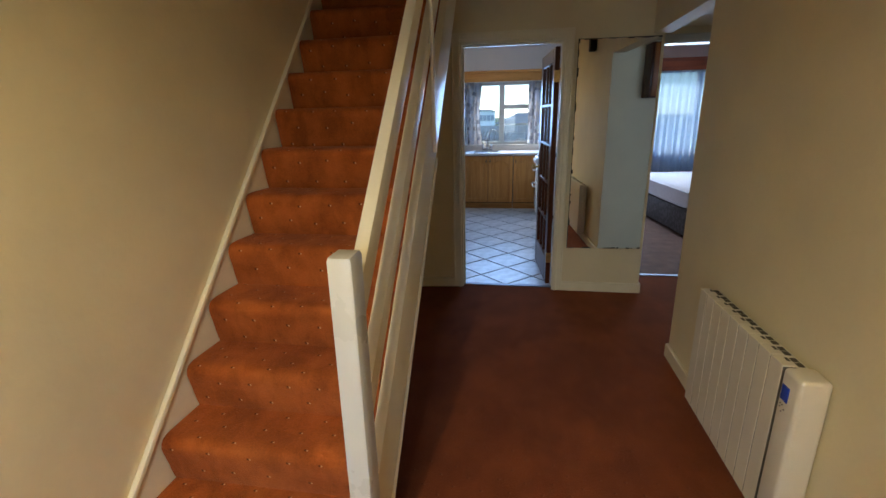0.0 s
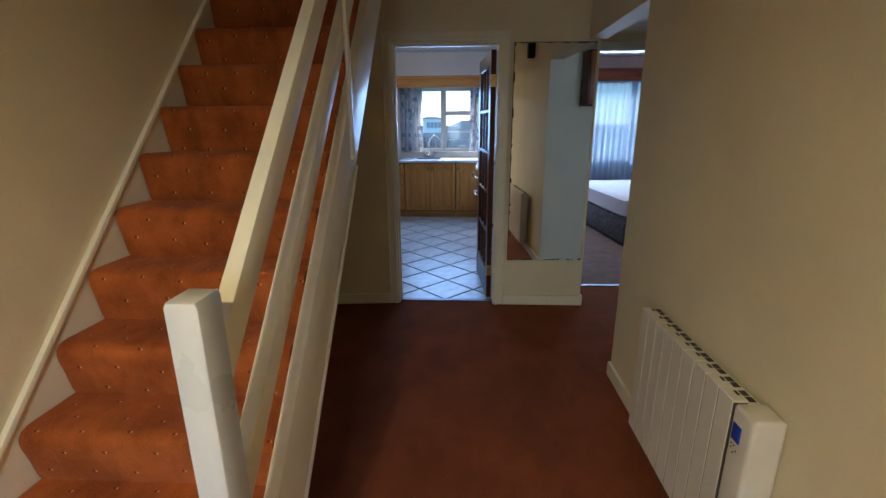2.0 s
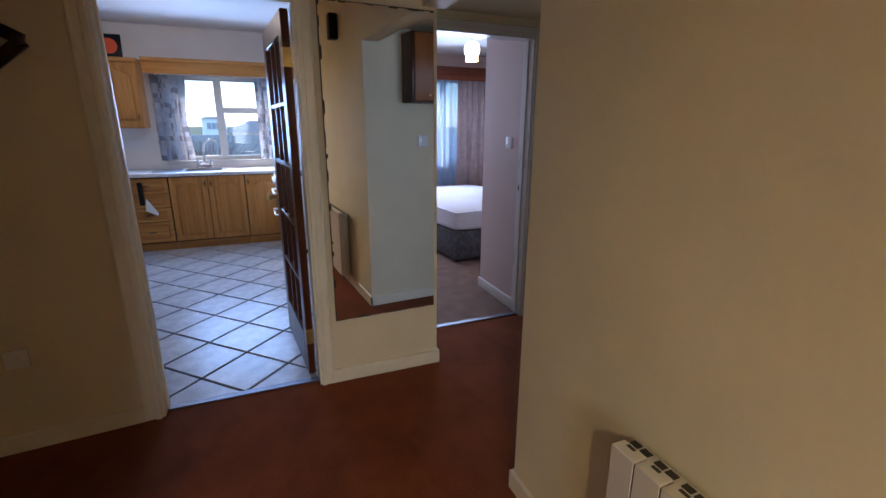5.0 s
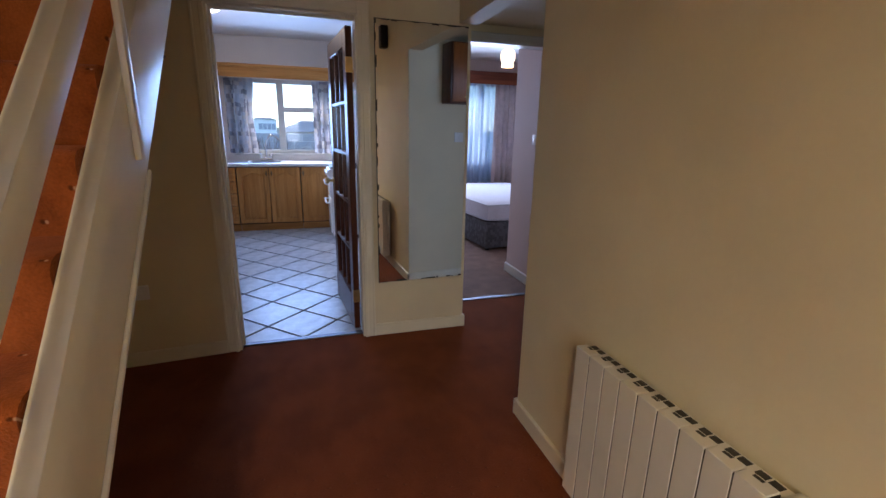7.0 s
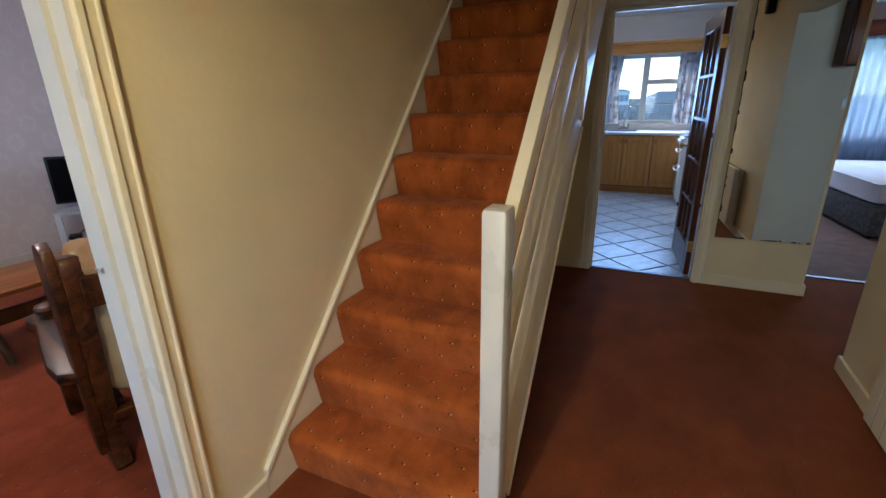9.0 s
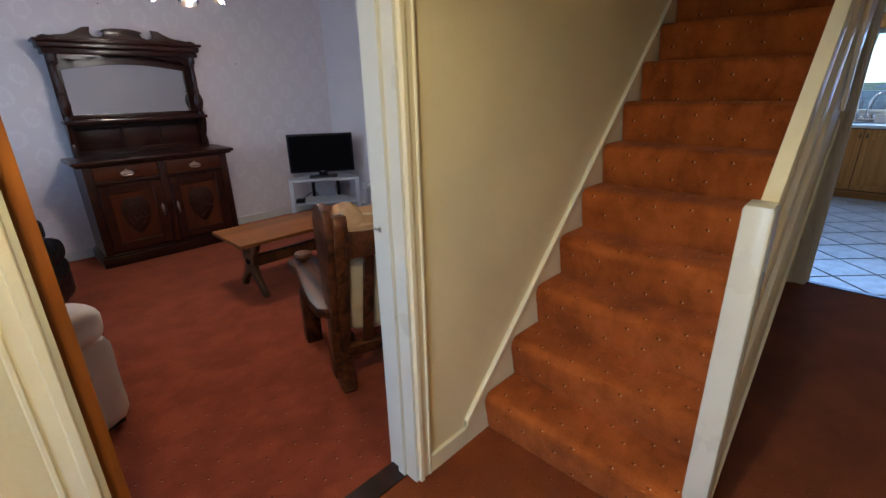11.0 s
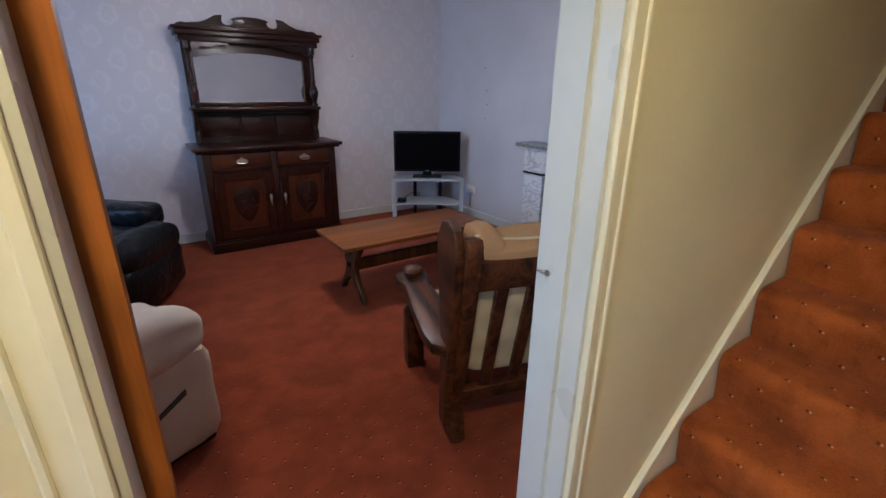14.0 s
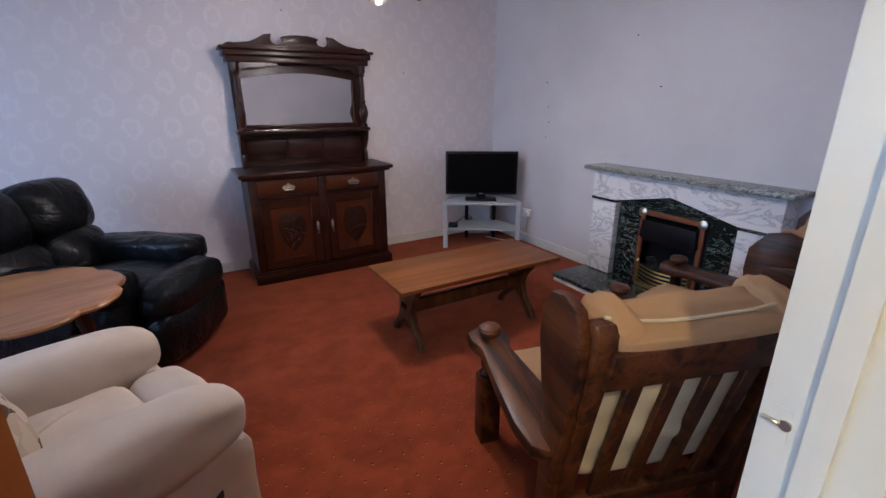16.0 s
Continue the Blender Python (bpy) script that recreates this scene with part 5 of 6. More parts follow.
# ---- lounge ----


def sideboard():
    root = thing("sideboard", "carved dark mahogany mirror-back sideboard against the papered wall", "sideboard", pose(-4.90, 0.10, 0, 0, 0, 90))
    w, d = 1.19, 0.47
    part("carcass", boxes((0.02, 0.02, 0.09, w - 0.02, d - 0.01, 0.875)), MAHOG, root)
    b = bmesh.new()
    rbox(b, -0.012, -0.012, 0.0, w + 0.012, d - 0.005, 0.085, r=0.006)
    rbox(b, 0.0, 0.0, 0.085, w, d - 0.008, 0.105, r=0.006)
    part("plinth", b, MAHOG, root)
    b = bmesh.new()
    rbox(b, -0.045, -0.045, 0.895, w + 0.045, d - 0.004, 0.925, r=0.008, seg=3)
    rbox(b, -0.022, -0.022, 0.875, w + 0.022, d - 0.006, 0.897, r=0.008, seg=2)
    part("top", b, MAHOG, root)
    for x in (0.02, w / 2 - 0.03, w - 0.08):
        part("stile", bbox(x, 0.004, 0.105, x + 0.06, 0.022, 0.875, r=0.003), MAHOG, root)
    part("rail", bbox(0.08, 0.008, 0.715, w - 0.08, 0.022, 0.745, r=0.003), MAHOG, root)
    for i in range(2):
        xa = 0.084 + i * (w / 2 - 0.03 - 0.08 + 0.06)
        xb = xa + w / 2 - 0.03 - 0.08 - 0.008
        dr = part("drawer_front", bbox(xa, 0.0, 0.748, xb, 0.02, 0.868, r=0.006), MAHOG_P, root)
        b = bmesh.new()
        xm, z = (xa + xb) / 2, 0.805
        prism(b, [(xm - 0.05, z), (xm - 0.035, z - 0.012), (xm + 0.035, z - 0.012), (xm + 0.05, z), (xm + 0.03, z + 0.012), (xm + 0.012, z + 0.016), (xm, z + 0.032), (xm - 0.012, z + 0.016), (xm - 0.03, z + 0.012)], -0.004, 0.0)
        tube(b, [(xm - 0.045, -0.002, z), (xm - 0.045, -0.02, z - 0.008), (xm - 0.03, -0.022, z - 0.022), (xm + 0.03, -0.022, z - 0.022), (xm + 0.045, -0.02, z - 0.008), (xm + 0.045, -0.002, z)], 0.005, 6)
        part("drop_handle", b, PEWTER, dr, "worn silver drop handle")
        door = part("door", bmesh_frame(xa, 0.0, 0.125, xb, 0.022, 0.708, 0.075), MAHOG, root)
        part("door_panel", boxes((xa + 0.07, 0.010, 0.195, xb - 0.07, 0.02, 0.64)), MAHOG_P, door)
        b = bmesh.new()
        cx, cz = (xa + xb) / 2, 0.42
        pts = [(-0.095, 0.13), (-0.05, 0.165), (0, 0.15), (0.05, 0.165), (0.095, 0.13), (0.115, 0.05), (0.09, -0.06), (0.04, -0.14), (0, -0.165), (-0.04, -0.14), (-0.09, -0.06), (-0.115, 0.05)]
        prism(b, [(cx + x, cz + z2) for x, z2 in pts], 0.004, 0.011, None, 0.003)
        rng = random.Random(4 + i)
        for k in range(16):
            a = k * 2.4
            r = 0.018 + 0.0065 * k
            px, pz = cx + r * 0.75 * math.cos(a), cz + r * 1.05 * math.sin(a)
            bmesh.ops.create_uvsphere(b, u_segments=8, v_segments=5, radius=1, matrix=Matrix.Translation((px, 0.004, pz)) @ Matrix.Rotation(a + 0.6, 4, "Y") @ Matrix.Diagonal((0.030, 0.006, 0.010, 1)))
        part("carving", b, MAHOG, door, "carved shield of leaves")
        kx = xb - 0.03 if i == 0 else xa + 0.03
        b = bmesh.new()
        prism(b, [(kx - 0.009, 0.41), (kx + 0.009, 0.41), (kx + 0.012, 0.47), (kx, 0.495), (kx - 0.012, 0.47)], -0.004, 0.0)
        tube(b, [(kx, -0.003, 0.47), (kx, -0.018, 0.455), (kx, -0.018, 0.385), (kx, -0.008, 0.385)], 0.005, 6)
        part("pull", b, PEWTER, door, "worn silver pull")
    # upper part, set back
    yb, yf = d - 0.03, d - 0.19
    part("back_panel", boxes((0.05, yb, 0.925, w - 0.05, yb + 0.02, 1.80)), MAHOG, root)
    for x0, x1 in ((0.10, 0.43), (0.45, 0.74), (0.76, w - 0.10)):
        part("low_panel", bbox(x0, yb - 0.012, 0.97, x1, yb + 0.002, 1.16, r=0.006), MAHOG, root)
    part("shelf", bbox(0.03, yf - 0.02, 1.205, w - 0.03, yb, 1.235, r=0.008), MAHOG, root)
    part("shelf_rail", bbox(0.10, yb - 0.03, 1.235, w - 0.10, yb, 1.275, r=0.006), MAHOG, root)
    for x in (0.04, w - 0.075):
        b = bmesh.new()
        prism(b, [(yf + 0.06, 0.925), (yb, 0.925), (yb, 1.205), (yf, 1.205), (yf + 0.02, 1.12), (yf + 0.075, 1.04), (yf + 0.05, 0.97)], 0, 0.03, Matrix.Translation((x + 0.032, 0, 0)) @ Matrix.Rotation(radians(90), 4, "Z"), 0.003)
        part("side_bracket", b, MAHOG, root)
    for x in (0.075, w - 0.075):
        b = bmesh.new()
        lathe(b, [(0.030, 1.235), (0.030, 1.26), (0.018, 1.27), (0.024, 1.29), (0.038, 1.34), (0.040, 1.37), (0.026, 1.42), (0.016, 1.44), (0.024, 1.455), (0.016, 1.47), (0.018, 1.56), (0.013, 1.66), (0.024, 1.68), (0.018, 1.69), (0.030, 1.70), (0.030, 1.755)], 18, Matrix.Translation((x, yf + 0.02, 0)))
        part("turned_column", b, MAHOG, root)
        part("pilaster", bbox(x - 0.028, yb - 0.02, 1.235, x + 0.028, yb, 1.77, r=0.004), MAHOG, root)
    # arched mirror
    x0, x1, z0, z1 = 0.125, w - 0.125, 1.275, 1.69
    arch = [(x0, z0), (x1, z0), (x1, z1 - 0.05)] + [(x1 + (x0 - x1) * i / 16, z1 - 0.05 + 0.05 * math.sin(math.pi * i / 16)) for i in range(1, 16)] + [(x0, z1 - 0.05)]
    b = bmesh.new()
    prism(b, arch, yb - 0.008, yb - 0.003)
    part("mirror_glass", b, MIRROR_OLD, root, "bevelled arched mirror glass")
    b = bmesh.new()
    prism(b, [(x0 + 0.0, z1 - 0.05)] + [(x0 + (x1 - x0) * i / 16, z1 - 0.05 + 0.05 * math.sin(math.pi * i / 16)) for i in range(1, 17)] + [(x1, 1.78), (x0, 1.78)], yb - 0.022, yb - 0.003)
    for xa, xb in ((x0 - 0.03, x0), (x1, x1 + 0.03)):
        box(b, xa, yb - 0.022, z0, xb, yb - 0.003, 1.78)
    part("mirror_frame", b, MAHOG, root)
    for s, xa in ((1, 0.11), (-1, w - 0.11)):
        b = bmesh.new()
        prism(b, [(xa, 1.755), (xa + s * 0.30, 1.755), (xa + s * 0.29, 1.742), (xa + s * 0.20, 1.738), (xa + s * 0.14, 1.715), (xa + s * 0.06, 1.722), (xa + s * 0.03, 1.69), (xa, 1.68)], yf + 0.012, yf + 0.028)
        part("fretwork", b, MAHOG, root, "shaped fretwork under the cornice")
    b = bmesh.new()
    rbox(b, 0.02, yf - 0.01, 1.755, w - 0.02, yb + 0.02, 1.80, r=0.005)
    rbox(b, 0.0, yf - 0.03, 1.80, w, yb + 0.022, 1.845, r=0.010, seg=3)
    rbox(b, -0.02, yf - 0.05, 1.845, w + 0.02, yb + 0.024, 1.868, r=0.006)
    part("cornice", b, MAHOG, root)
    half = [(0.02, 0.0), (0.02, 0.012), (0.06, 0.028), (0.10, 0.022), (0.14, 0.030), (0.20, 0.035), (0.26, 0.06), (0.32, 0.095), (0.375, 0.10), (0.365, 0.06), (0.375, 0.035), (0.41, 0.022), (0.45, 0.035), (0.462, 0.062), (0.44, 0.075), (0.47, 0.088), (0.53, 0.098), (w / 2, 0.10)]
    pts = half + [(w - x, z) for x, z in half[-2::-1]]
    b = bmesh.new()
    prism(b, [(x, 1.868 + z) for x, z in pts], yf - 0.01, yf + 0.02, None, 0.004)
    part("carved_crest", b, MAHOG, root, "carved scrolled crest")


def bmesh_frame(x0, y0, z0, x1, y1, z1, f):
    b = bmesh.new()
    for r in ((x0, y0, z0, x0 + f, y1, z1), (x1 - f, y0, z0, x1, y1, z1), (x0 + f, y0, z0, x1 - f, y1, z0 + f), (x0 + f, y0, z1 - f, x1 - f, y1, z1)):
        rbox(b, *r, r=0.004, seg=1)
    return b


sideboard()


def tv_and_stand():
    a = 57
    root = thing("tv_stand", "silver-grey corner television stand with two shelves", "stand", pose(-5.0, 1.93, 0, 0, 0, a))
    w = 0.785
    outline = [(0, 0), (w, 0), (w, 0.12), (w * 0.72, 0.42), (w * 0.28, 0.42), (0, 0.12)]

    def slab(z0, z1):
        b = bmesh.new()
        lo = [b.verts.new((x, y, z0)) for x, y in outline]
        hi = [b.verts.new((x, y, z1)) for x, y in outline]
        b.faces.new(lo[::-1])
        b.faces.new(hi)
        for i in range(6):
            b.faces.new((lo[i], lo[(i + 1) % 6], hi[(i + 1) % 6], hi[i]))
        return b
    part("top", slab(0.455, 0.48), SILVER, root)
    part("shelf", slab(0.19, 0.205), SILVER, root)
    for x in (0.0, w - 0.045):
        part("leg", bbox(x, 0.0, 0.0, x + 0.045, 0.045, 0.455, r=0.003), SILVER, root)
    part("back_panel", bbox(w * 0.33, 0.38, 0.05, w * 0.63, 0.40, 0.455, r=0.002), SILVER, root)
    for x in (w * 0.28, w * 0.66):
        part("back_leg", bbox(x, 0.38, 0.0, x + 0.04, 0.42, 0.455, r=0.002), BLACK, root)
    tv = thing("television", "black flat-screen television on a grey corner stand", "television", pose(-5.0, 1.93, 0.481, 0, 0, a))
    b = bmesh.new()
    rbox(b, 0.02, 0.13, 0.06, 0.75, 0.175, 0.495, r=0.006)
    part("casing", b, BLACK, tv)
    part("screen", boxes((0.042, 0.1275, 0.085, 0.728, 0.1305, 0.475)), SCREEN, tv, "glossy black screen")
    b = bmesh.new()
    rbox(b, 0.225, 0.075, 0.0, 0.545, 0.245, 0.014, r=0.006)
    rbox(b, 0.335, 0.15, 0.015, 0.435, 0.18, 0.08, r=0.004)
    part("foot", b, BLACK, tv)
    part("badge", boxes((0.365, 0.1265, 0.067, 0.405, 0.1305, 0.073)), SILVER, tv)
    box_ = thing("set_top_box", "small black box on the shelf of the television stand", "box", pose(-5.0, 1.93, 0.206, 0, 0, a))
    part("casing", bbox(0.05, 0.04, 0, 0.15, 0.14, 0.04, r=0.01), BLACK, box_)
    b = bmesh.new()
    tube(b, [(0.12, 0.12, 0.03), (0.2, 0.17, 0.08), (0.26, 0.2, 0.10), (0.30, 0.26, 0.05), (0.26, 0.34, 0.006)], 0.004, 6)
    part("cable", b, BLACK, box_)


tv_and_stand()

sock = thing("wall_socket", "white twin wall socket with plug beside the television", "socket", pose(-4.80, 2.818, 0.28))
part("plate", bbox(0, -0.03, 0, 0.146, 0.002, 0.086, r=0.004), WHITE_EN, sock)
part("plug", bbox(0.085, -0.062, 0.02, 0.135, -0.03, 0.07, r=0.006), WHITE_EN, sock)
b = bmesh.new()
tube(b, [(0.11, -0.055, 0.02), (0.115, -0.05, -0.08), (0.10, -0.04, -0.18), (0.05, -0.10, -0.27), (-0.14, -0.22, -0.274), (-0.25, -0.30, -0.26)], 0.004, 6)
part("cable", b, WHITE_EN, sock)


def fireplace():
    root = thing("fireplace", "white and dark green marble fireplace with an electric fire", "fireplace", pose(-3.735, 2.82, 0))
    w = 1.40
    b = bmesh.new()
    rbox(b, -0.055, -0.24, 0.925, w + 0.06, 0.0, 0.955, r=0.004)
    part("mantel_shelf", b, GREY_MARBLE, root, "polished grey-green marble shelf")
    pts = [(0, 0.70), (0.235, 0.70), (w / 2, 0.80), (w - 0.235, 0.70), (w, 0.70), (w, 0.925), (0, 0.925)]
    b = bmesh.new()
    prism(b, pts, -0.165, -0.001)
    part("frieze", b, WHITE_MARBLE, root, "white veined marble frieze")
    for x in (0.0, w - 0.235):
        part("pillar", bbox(x + 0.002, -0.155, 0.07, x + 0.233, -0.001, 0.678, r=0.003), WHITE_MARBLE, root, "white veined marble pillar")
        part("pillar_band", bbox(x - 0.004, -0.17, 0.679, x + 0.237, -0.001, 0.699, r=0.002), GREEN_MARBLE, root, "dark marble band")
    b = bmesh.new()
    for r in ((0.236, -0.10, 0.07, 0.43, -0.001, 0.70), (w - 0.43, -0.10, 0.07, w - 0.236, -0.001, 0.70), (0.43, -0.10, 0.665, w - 0.43, -0.001, 0.70)):
        box(b, *r)
    prism(b, [(0.237, 0.7005), (w - 0.237, 0.7005), (w / 2, 0.798)], -0.10, -0.001)
    part("back_slab", b, GREEN_MARBLE, root, "dark green veined marble slips")
    part("hearth_top", bbox(-0.03, -0.53, 0.035, w + 0.03, -0.001, 0.068, r=0.003), GREEN_MARBLE, root, "polished dark marble hearth")
    part("hearth_edge", bbox(-0.02, -0.52, 0.0, w + 0.02, -0.001, 0.034, r=0.002), WHITE_MARBLE, root)
    fire = part("fire_frame", bmesh_frame(0.45, -0.125, 0.075, w - 0.45, -0.101, 0.665, 0.035), COPPER, root, "copper fire surround")
    part("fire_box", boxes((0.43, -0.10, 0.07, 0.45, -0.005, 0.665), (w - 0.45, -0.10, 0.07, w - 0.43, -0.005, 0.665), (0.45, -0.02, 0.07, w - 0.45, -0.005, 0.665)), BLACK, fire)
    for x in (0.467, w - 0.467):
        b = bmesh.new()
        lathe(b, [(0.034, 0), (0.034, 0.008), (0.02, 0.014), (0.004, 0.018)], 14, Matrix.Translation((x, -0.124, 0.648)) @ Matrix.Rotation(radians(90), 4, "X"))
        part("corner_boss", b, PEWTER, fire)
    b = bmesh.new()
    prism(b, [(0.49, 0.60), (w - 0.49, 0.60), (w - 0.475, 0.47), (w - 0.52, 0.44), (0.52, 0.44), (0.475, 0.47)], -0.155, -0.06, None, 0.006)
    part("hood", b, BLACK, fire, "black sheet metal hood")
    b = bmesh.new()
    rng = random.Random(8)
    for i in range(26):
        r = rng.uniform(0.022, 0.035)
        bmesh.ops.create_icosphere(b, subdivisions=1, radius=r, matrix=Matrix.Translation((rng.uniform(0.51, w - 0.51), rng.uniform(-0.12, -0.06), 0.24 + rng.uniform(0, 0.05))))
    box(b, 0.49, -0.125, 0.07, w - 0.49, -0.03, 0.235)
    part("coals", b, COAL, fire, "heap of imitation coals")
    for i in range(5):
        z = 0.12 + i * 0.03
        b = bmesh.new()
        tube(b, [(0.485 + (w - 0.97) * k / 10, -0.13 - 0.07 * math.sin(math.pi * k / 10), z) for k in range(11)], 0.007, 8)
        part("fret_bar", b, BRASS, fire, "curved brass bar")
    b = bmesh.new()
    for x in (0.49, w - 0.49):
        lathe(b, [(0.012, 0.07), (0.012, 0.25), (0.018, 0.26), (0.004, 0.285)], 12, Matrix.Translation((x, -0.135, 0)))
    prism(b, [(0.49, 0.07), (w - 0.49, 0.07), (w - 0.49, 0.10), (0.49, 0.10)], -0.15, -0.13)
    part("fret_frame", b, BRASS, fire)


COPPER = mat("copper_frame", (0.42, 0.17, 0.08), 0.35, 0.15, 12, 0.05, 60, 0.8)
fireplace()


def coffee_table():
    root = thing("coffee_table", "long oak coffee table with crossed shaped legs and a stretcher", "table", pose(-3.486, 1.232, 0) @ Matrix.Diagonal((0.963, 0.963, 1.093, 1)))
    b = bmesh.new()
    rbox(b, -0.268, -0.613, 0.388, 0.268, 0.613, 0.412, r=0.004)
    part("tabletop", b, TEAK, root)
    lyre = [(-0.19, 0.385), (-0.13, 0.385), (-0.045, 0.29), (0.045, 0.29), (0.13, 0.385), (0.19, 0.385), (0.17, 0.34), (0.10, 0.27), (0.075, 0.20), (0.11, 0.12), (0.19, 0.045), (0.215, 0.0), (0.165, 0.0), (0.13, 0.045), (0.05, 0.11), (0.0, 0.135), (-0.05, 0.11), (-0.13, 0.045), (-0.165, 0.0), (-0.215, 0.0), (-0.19, 0.045), (-0.11, 0.12), (-0.075, 0.20), (-0.10, 0.27), (-0.17, 0.34)]
    for y in (-0.475, 0.435):
        b = bmesh.new()
        prism(b, lyre, y, y + 0.042, None, 0.006)
        part("leg", b, TEAK_D, root)
        b = bmesh.new()
        for x in (-0.02, 0.02):
            rbox(b, x - 0.008, y - 0.012 if y < 0 else y + 0.040, 0.20, x + 0.008, y + 0.002 if y < 0 else y + 0.054, 0.235, r=0.003, seg=1)
        part("tenon", b, BLACK, root)
    part("stretcher", bbox(-0.022, -0.435, 0.17, 0.022, 0.437, 0.25, r=0.006), TEAK_D, root)
    part("under_rail", bbox(-0.05, -0.433, 0.36, 0.05, 0.435, 0.387, r=0.003), TEAK_D, root)


coffee_table()


def wooden_armchair():
    """Local x to the sitter's left, y towards the back, z up; the front at y = 0."""
    f = Vector((-0.958, 0.287))
    ang = math.degrees(math.atan2(f.x, -f.y))
    # the near arm's knob stands at local (-0.34, 0.05)
    m0 = pose(0, 0, 0, 0, 0, ang)
    off = m0 @ Vector((0.34, 0.045, 0))
    root = thing("wooden_armchair", "heavy dark oak armchair with slatted back and tan cushions", "armchair", pose(-2.505 - off.x, 0.715 - off.y, 0, 0, 0, ang), "oak armchairs")
    for s in (-1, 1):
        x = s * 0.34
        b = bmesh.new()
        rbox(b, x - 0.045, 0.0, 0.0, x + 0.045, 0.09, 0.33, r=0.008, seg=2)
        part("front_leg", b, OAKD, root)
        b = bmesh.new()
        lathe(b, [(0.042, 0.33), (0.042, 0.345), (0.026, 0.36), (0.036, 0.385), (0.030, 0.42), (0.040, 0.45), (0.040, 0.47)], 18, Matrix.Translation((x, 0.045, 0)))
        part("turned_post", b, OAKD, root)
        b = bmesh.new()
        lathe(b, [(0.022, 0.505), (0.022, 0.52), (0.044, 0.532), (0.050, 0.548), (0.044, 0.562), (0.02, 0.57), (0.002, 0.572)], 20, Matrix.Translation((x, 0.045, 0)))
        part("knob", b, OAKD, root, "round turned knob")
        # arm: thick paddle, wider at front and back
        b = bmesh.new()
        pts = [(-0.062, -0.02), (-0.03, -0.045), (0.03, -0.045), (0.062, -0.02), (0.066, 0.05), (0.048, 0.12), (0.064, 0.34), (0.074, 0.54), (0.064, 0.65), (0.02, 0.695), (-0.02, 0.695), (-0.064, 0.65), (-0.074, 0.54), (-0.064, 0.34), (-0.048, 0.12), (-0.066, 0.05)]
        prism(b, [(px * 1.3, py) for px, py in pts], -0.030, 0.026, None, 0.018)
        m = Matrix.Translation((x, 0.0, 0.488)) @ Matrix.Rotation(radians(-1.5), 4, "X") @ Matrix(((1, 0, 0, 0), (0, 0, 1, 0), (0, 1, 0, 0), (0, 0, 0, 1)))
        b.transform(m)
        part("armrest", b, OAKD, root)
        b = bmesh.new()
        rbox(b, s * 0.265 - 0.02, 0.055, 0.215, s * 0.265 + 0.02, 0.62, 0.29, r=0.006)
        part("side_rail", b, OAKD, root)
        # back post: shaped plank raked backwards with a scrolled foot
        b = bmesh.new()
        pts = [(0.57, 0.0), (0.66, 0.0), (0.685, 0.03), (0.665, 0.09), (0.655, 0.22), (0.72, 0.52), (0.80, 0.88), (0.80, 0.92), (0.78, 0.942), (0.74, 0.942), (0.715, 0.92), (0.69, 0.79), (0.61, 0.42), (0.585, 0.22), (0.59, 0.10), (0.55, 0.03)]
        prism(b, pts, -0.03, 0.03, Matrix.Translation((s * 0.310, 0, 0)) @ Matrix.Rotation(radians(90), 4, "Z"), 0.008)
        part("back_post", b, OAKD, root)
        # shaped wing in front of the post
        b = bmesh.new()
        pts = [(0.66, 0.10), (0.675, 0.30), (0.735, 0.60), (0.768, 0.80), (0.772, 0.90), (0.74, 0.965), (0.68, 0.985), (0.61, 0.968), (0.560, 0.90), (0.556, 0.81), (0.585, 0.66), (0.605, 0.50), (0.602, 0.30), (0.595, 0.10)]
        prism(b, pts, -0.018, 0.018, Matrix.Translation((s * 0.355, 0, 0)) @ Matrix.Rotation(radians(90), 4, "Z"), 0.008)
        part("wing", b, OAKD, root)
    tilt = Matrix.Translation((0, 0.615, 0.20)) @ Matrix.Rotation(radians(-13), 4, "X")
    b = bmesh.new()
    rbox(b, -0.30, 0.0, 0.575, 0.30, 0.045, 0.700, r=0.008, m=tilt)
    part("top_rail", b, OAKD, root)
    b = bmesh.new()
    rbox(b, -0.30, 0.0, 0.0, 0.30, 0.04, 0.07, r=0.008, m=tilt)
    part("bottom_rail", b, OAKD, root)
    for i in range(4):
        x = -0.19 + 0.127 * i
        b = bmesh.new()
        rbox(b, x - 0.025, 0.008, 0.06, x + 0.025, 0.03, 0.59, r=0.004, seg=1, m=tilt)
        part("slat", b, OAKD, root)
    part("front_rail", bbox(-0.30, 0.02, 0.20, 0.30, 0.06, 0.30, r=0.006), OAKD, root)
    b = bmesh.new()
    cushion(b, -0.285, -0.01, 0.285, 0.285, 0.60, 0.42, 0.02, 8, None, 6.0)
    part("seat_cushion", b, TAN, root, "tan velour seat cushion")
    b = bmesh.new()
    cushion(b, -0.295, -0.125, 0.10, 0.295, 0.0, 0.68, 0.022, 22, tilt, 6.0, [(u, v, 0.022) for v in (-0.16, 0.0, 0.15) for u in (-0.19, -0.063, 0.063, 0.19)])
    part("back_cushion", b, PALETAN, root, "pale buttoned back cushion")
    b = bmesh.new()
    cushion(b, -0.31, -0.14, 0.675, 0.31, 0.040, 0.735, 0.006, 12, tilt, 5.0)
    for sx in (-1, 1):
        cushion(b, sx * 0.25 - 0.06, -0.165, 0.650, sx * 0.25 + 0.06, 0.030, 0.762, 0.006, 9, tilt, 3.0)
    hc = part("head_cushion", b, TAN, root, "tan velour cushion folded over the top rail")
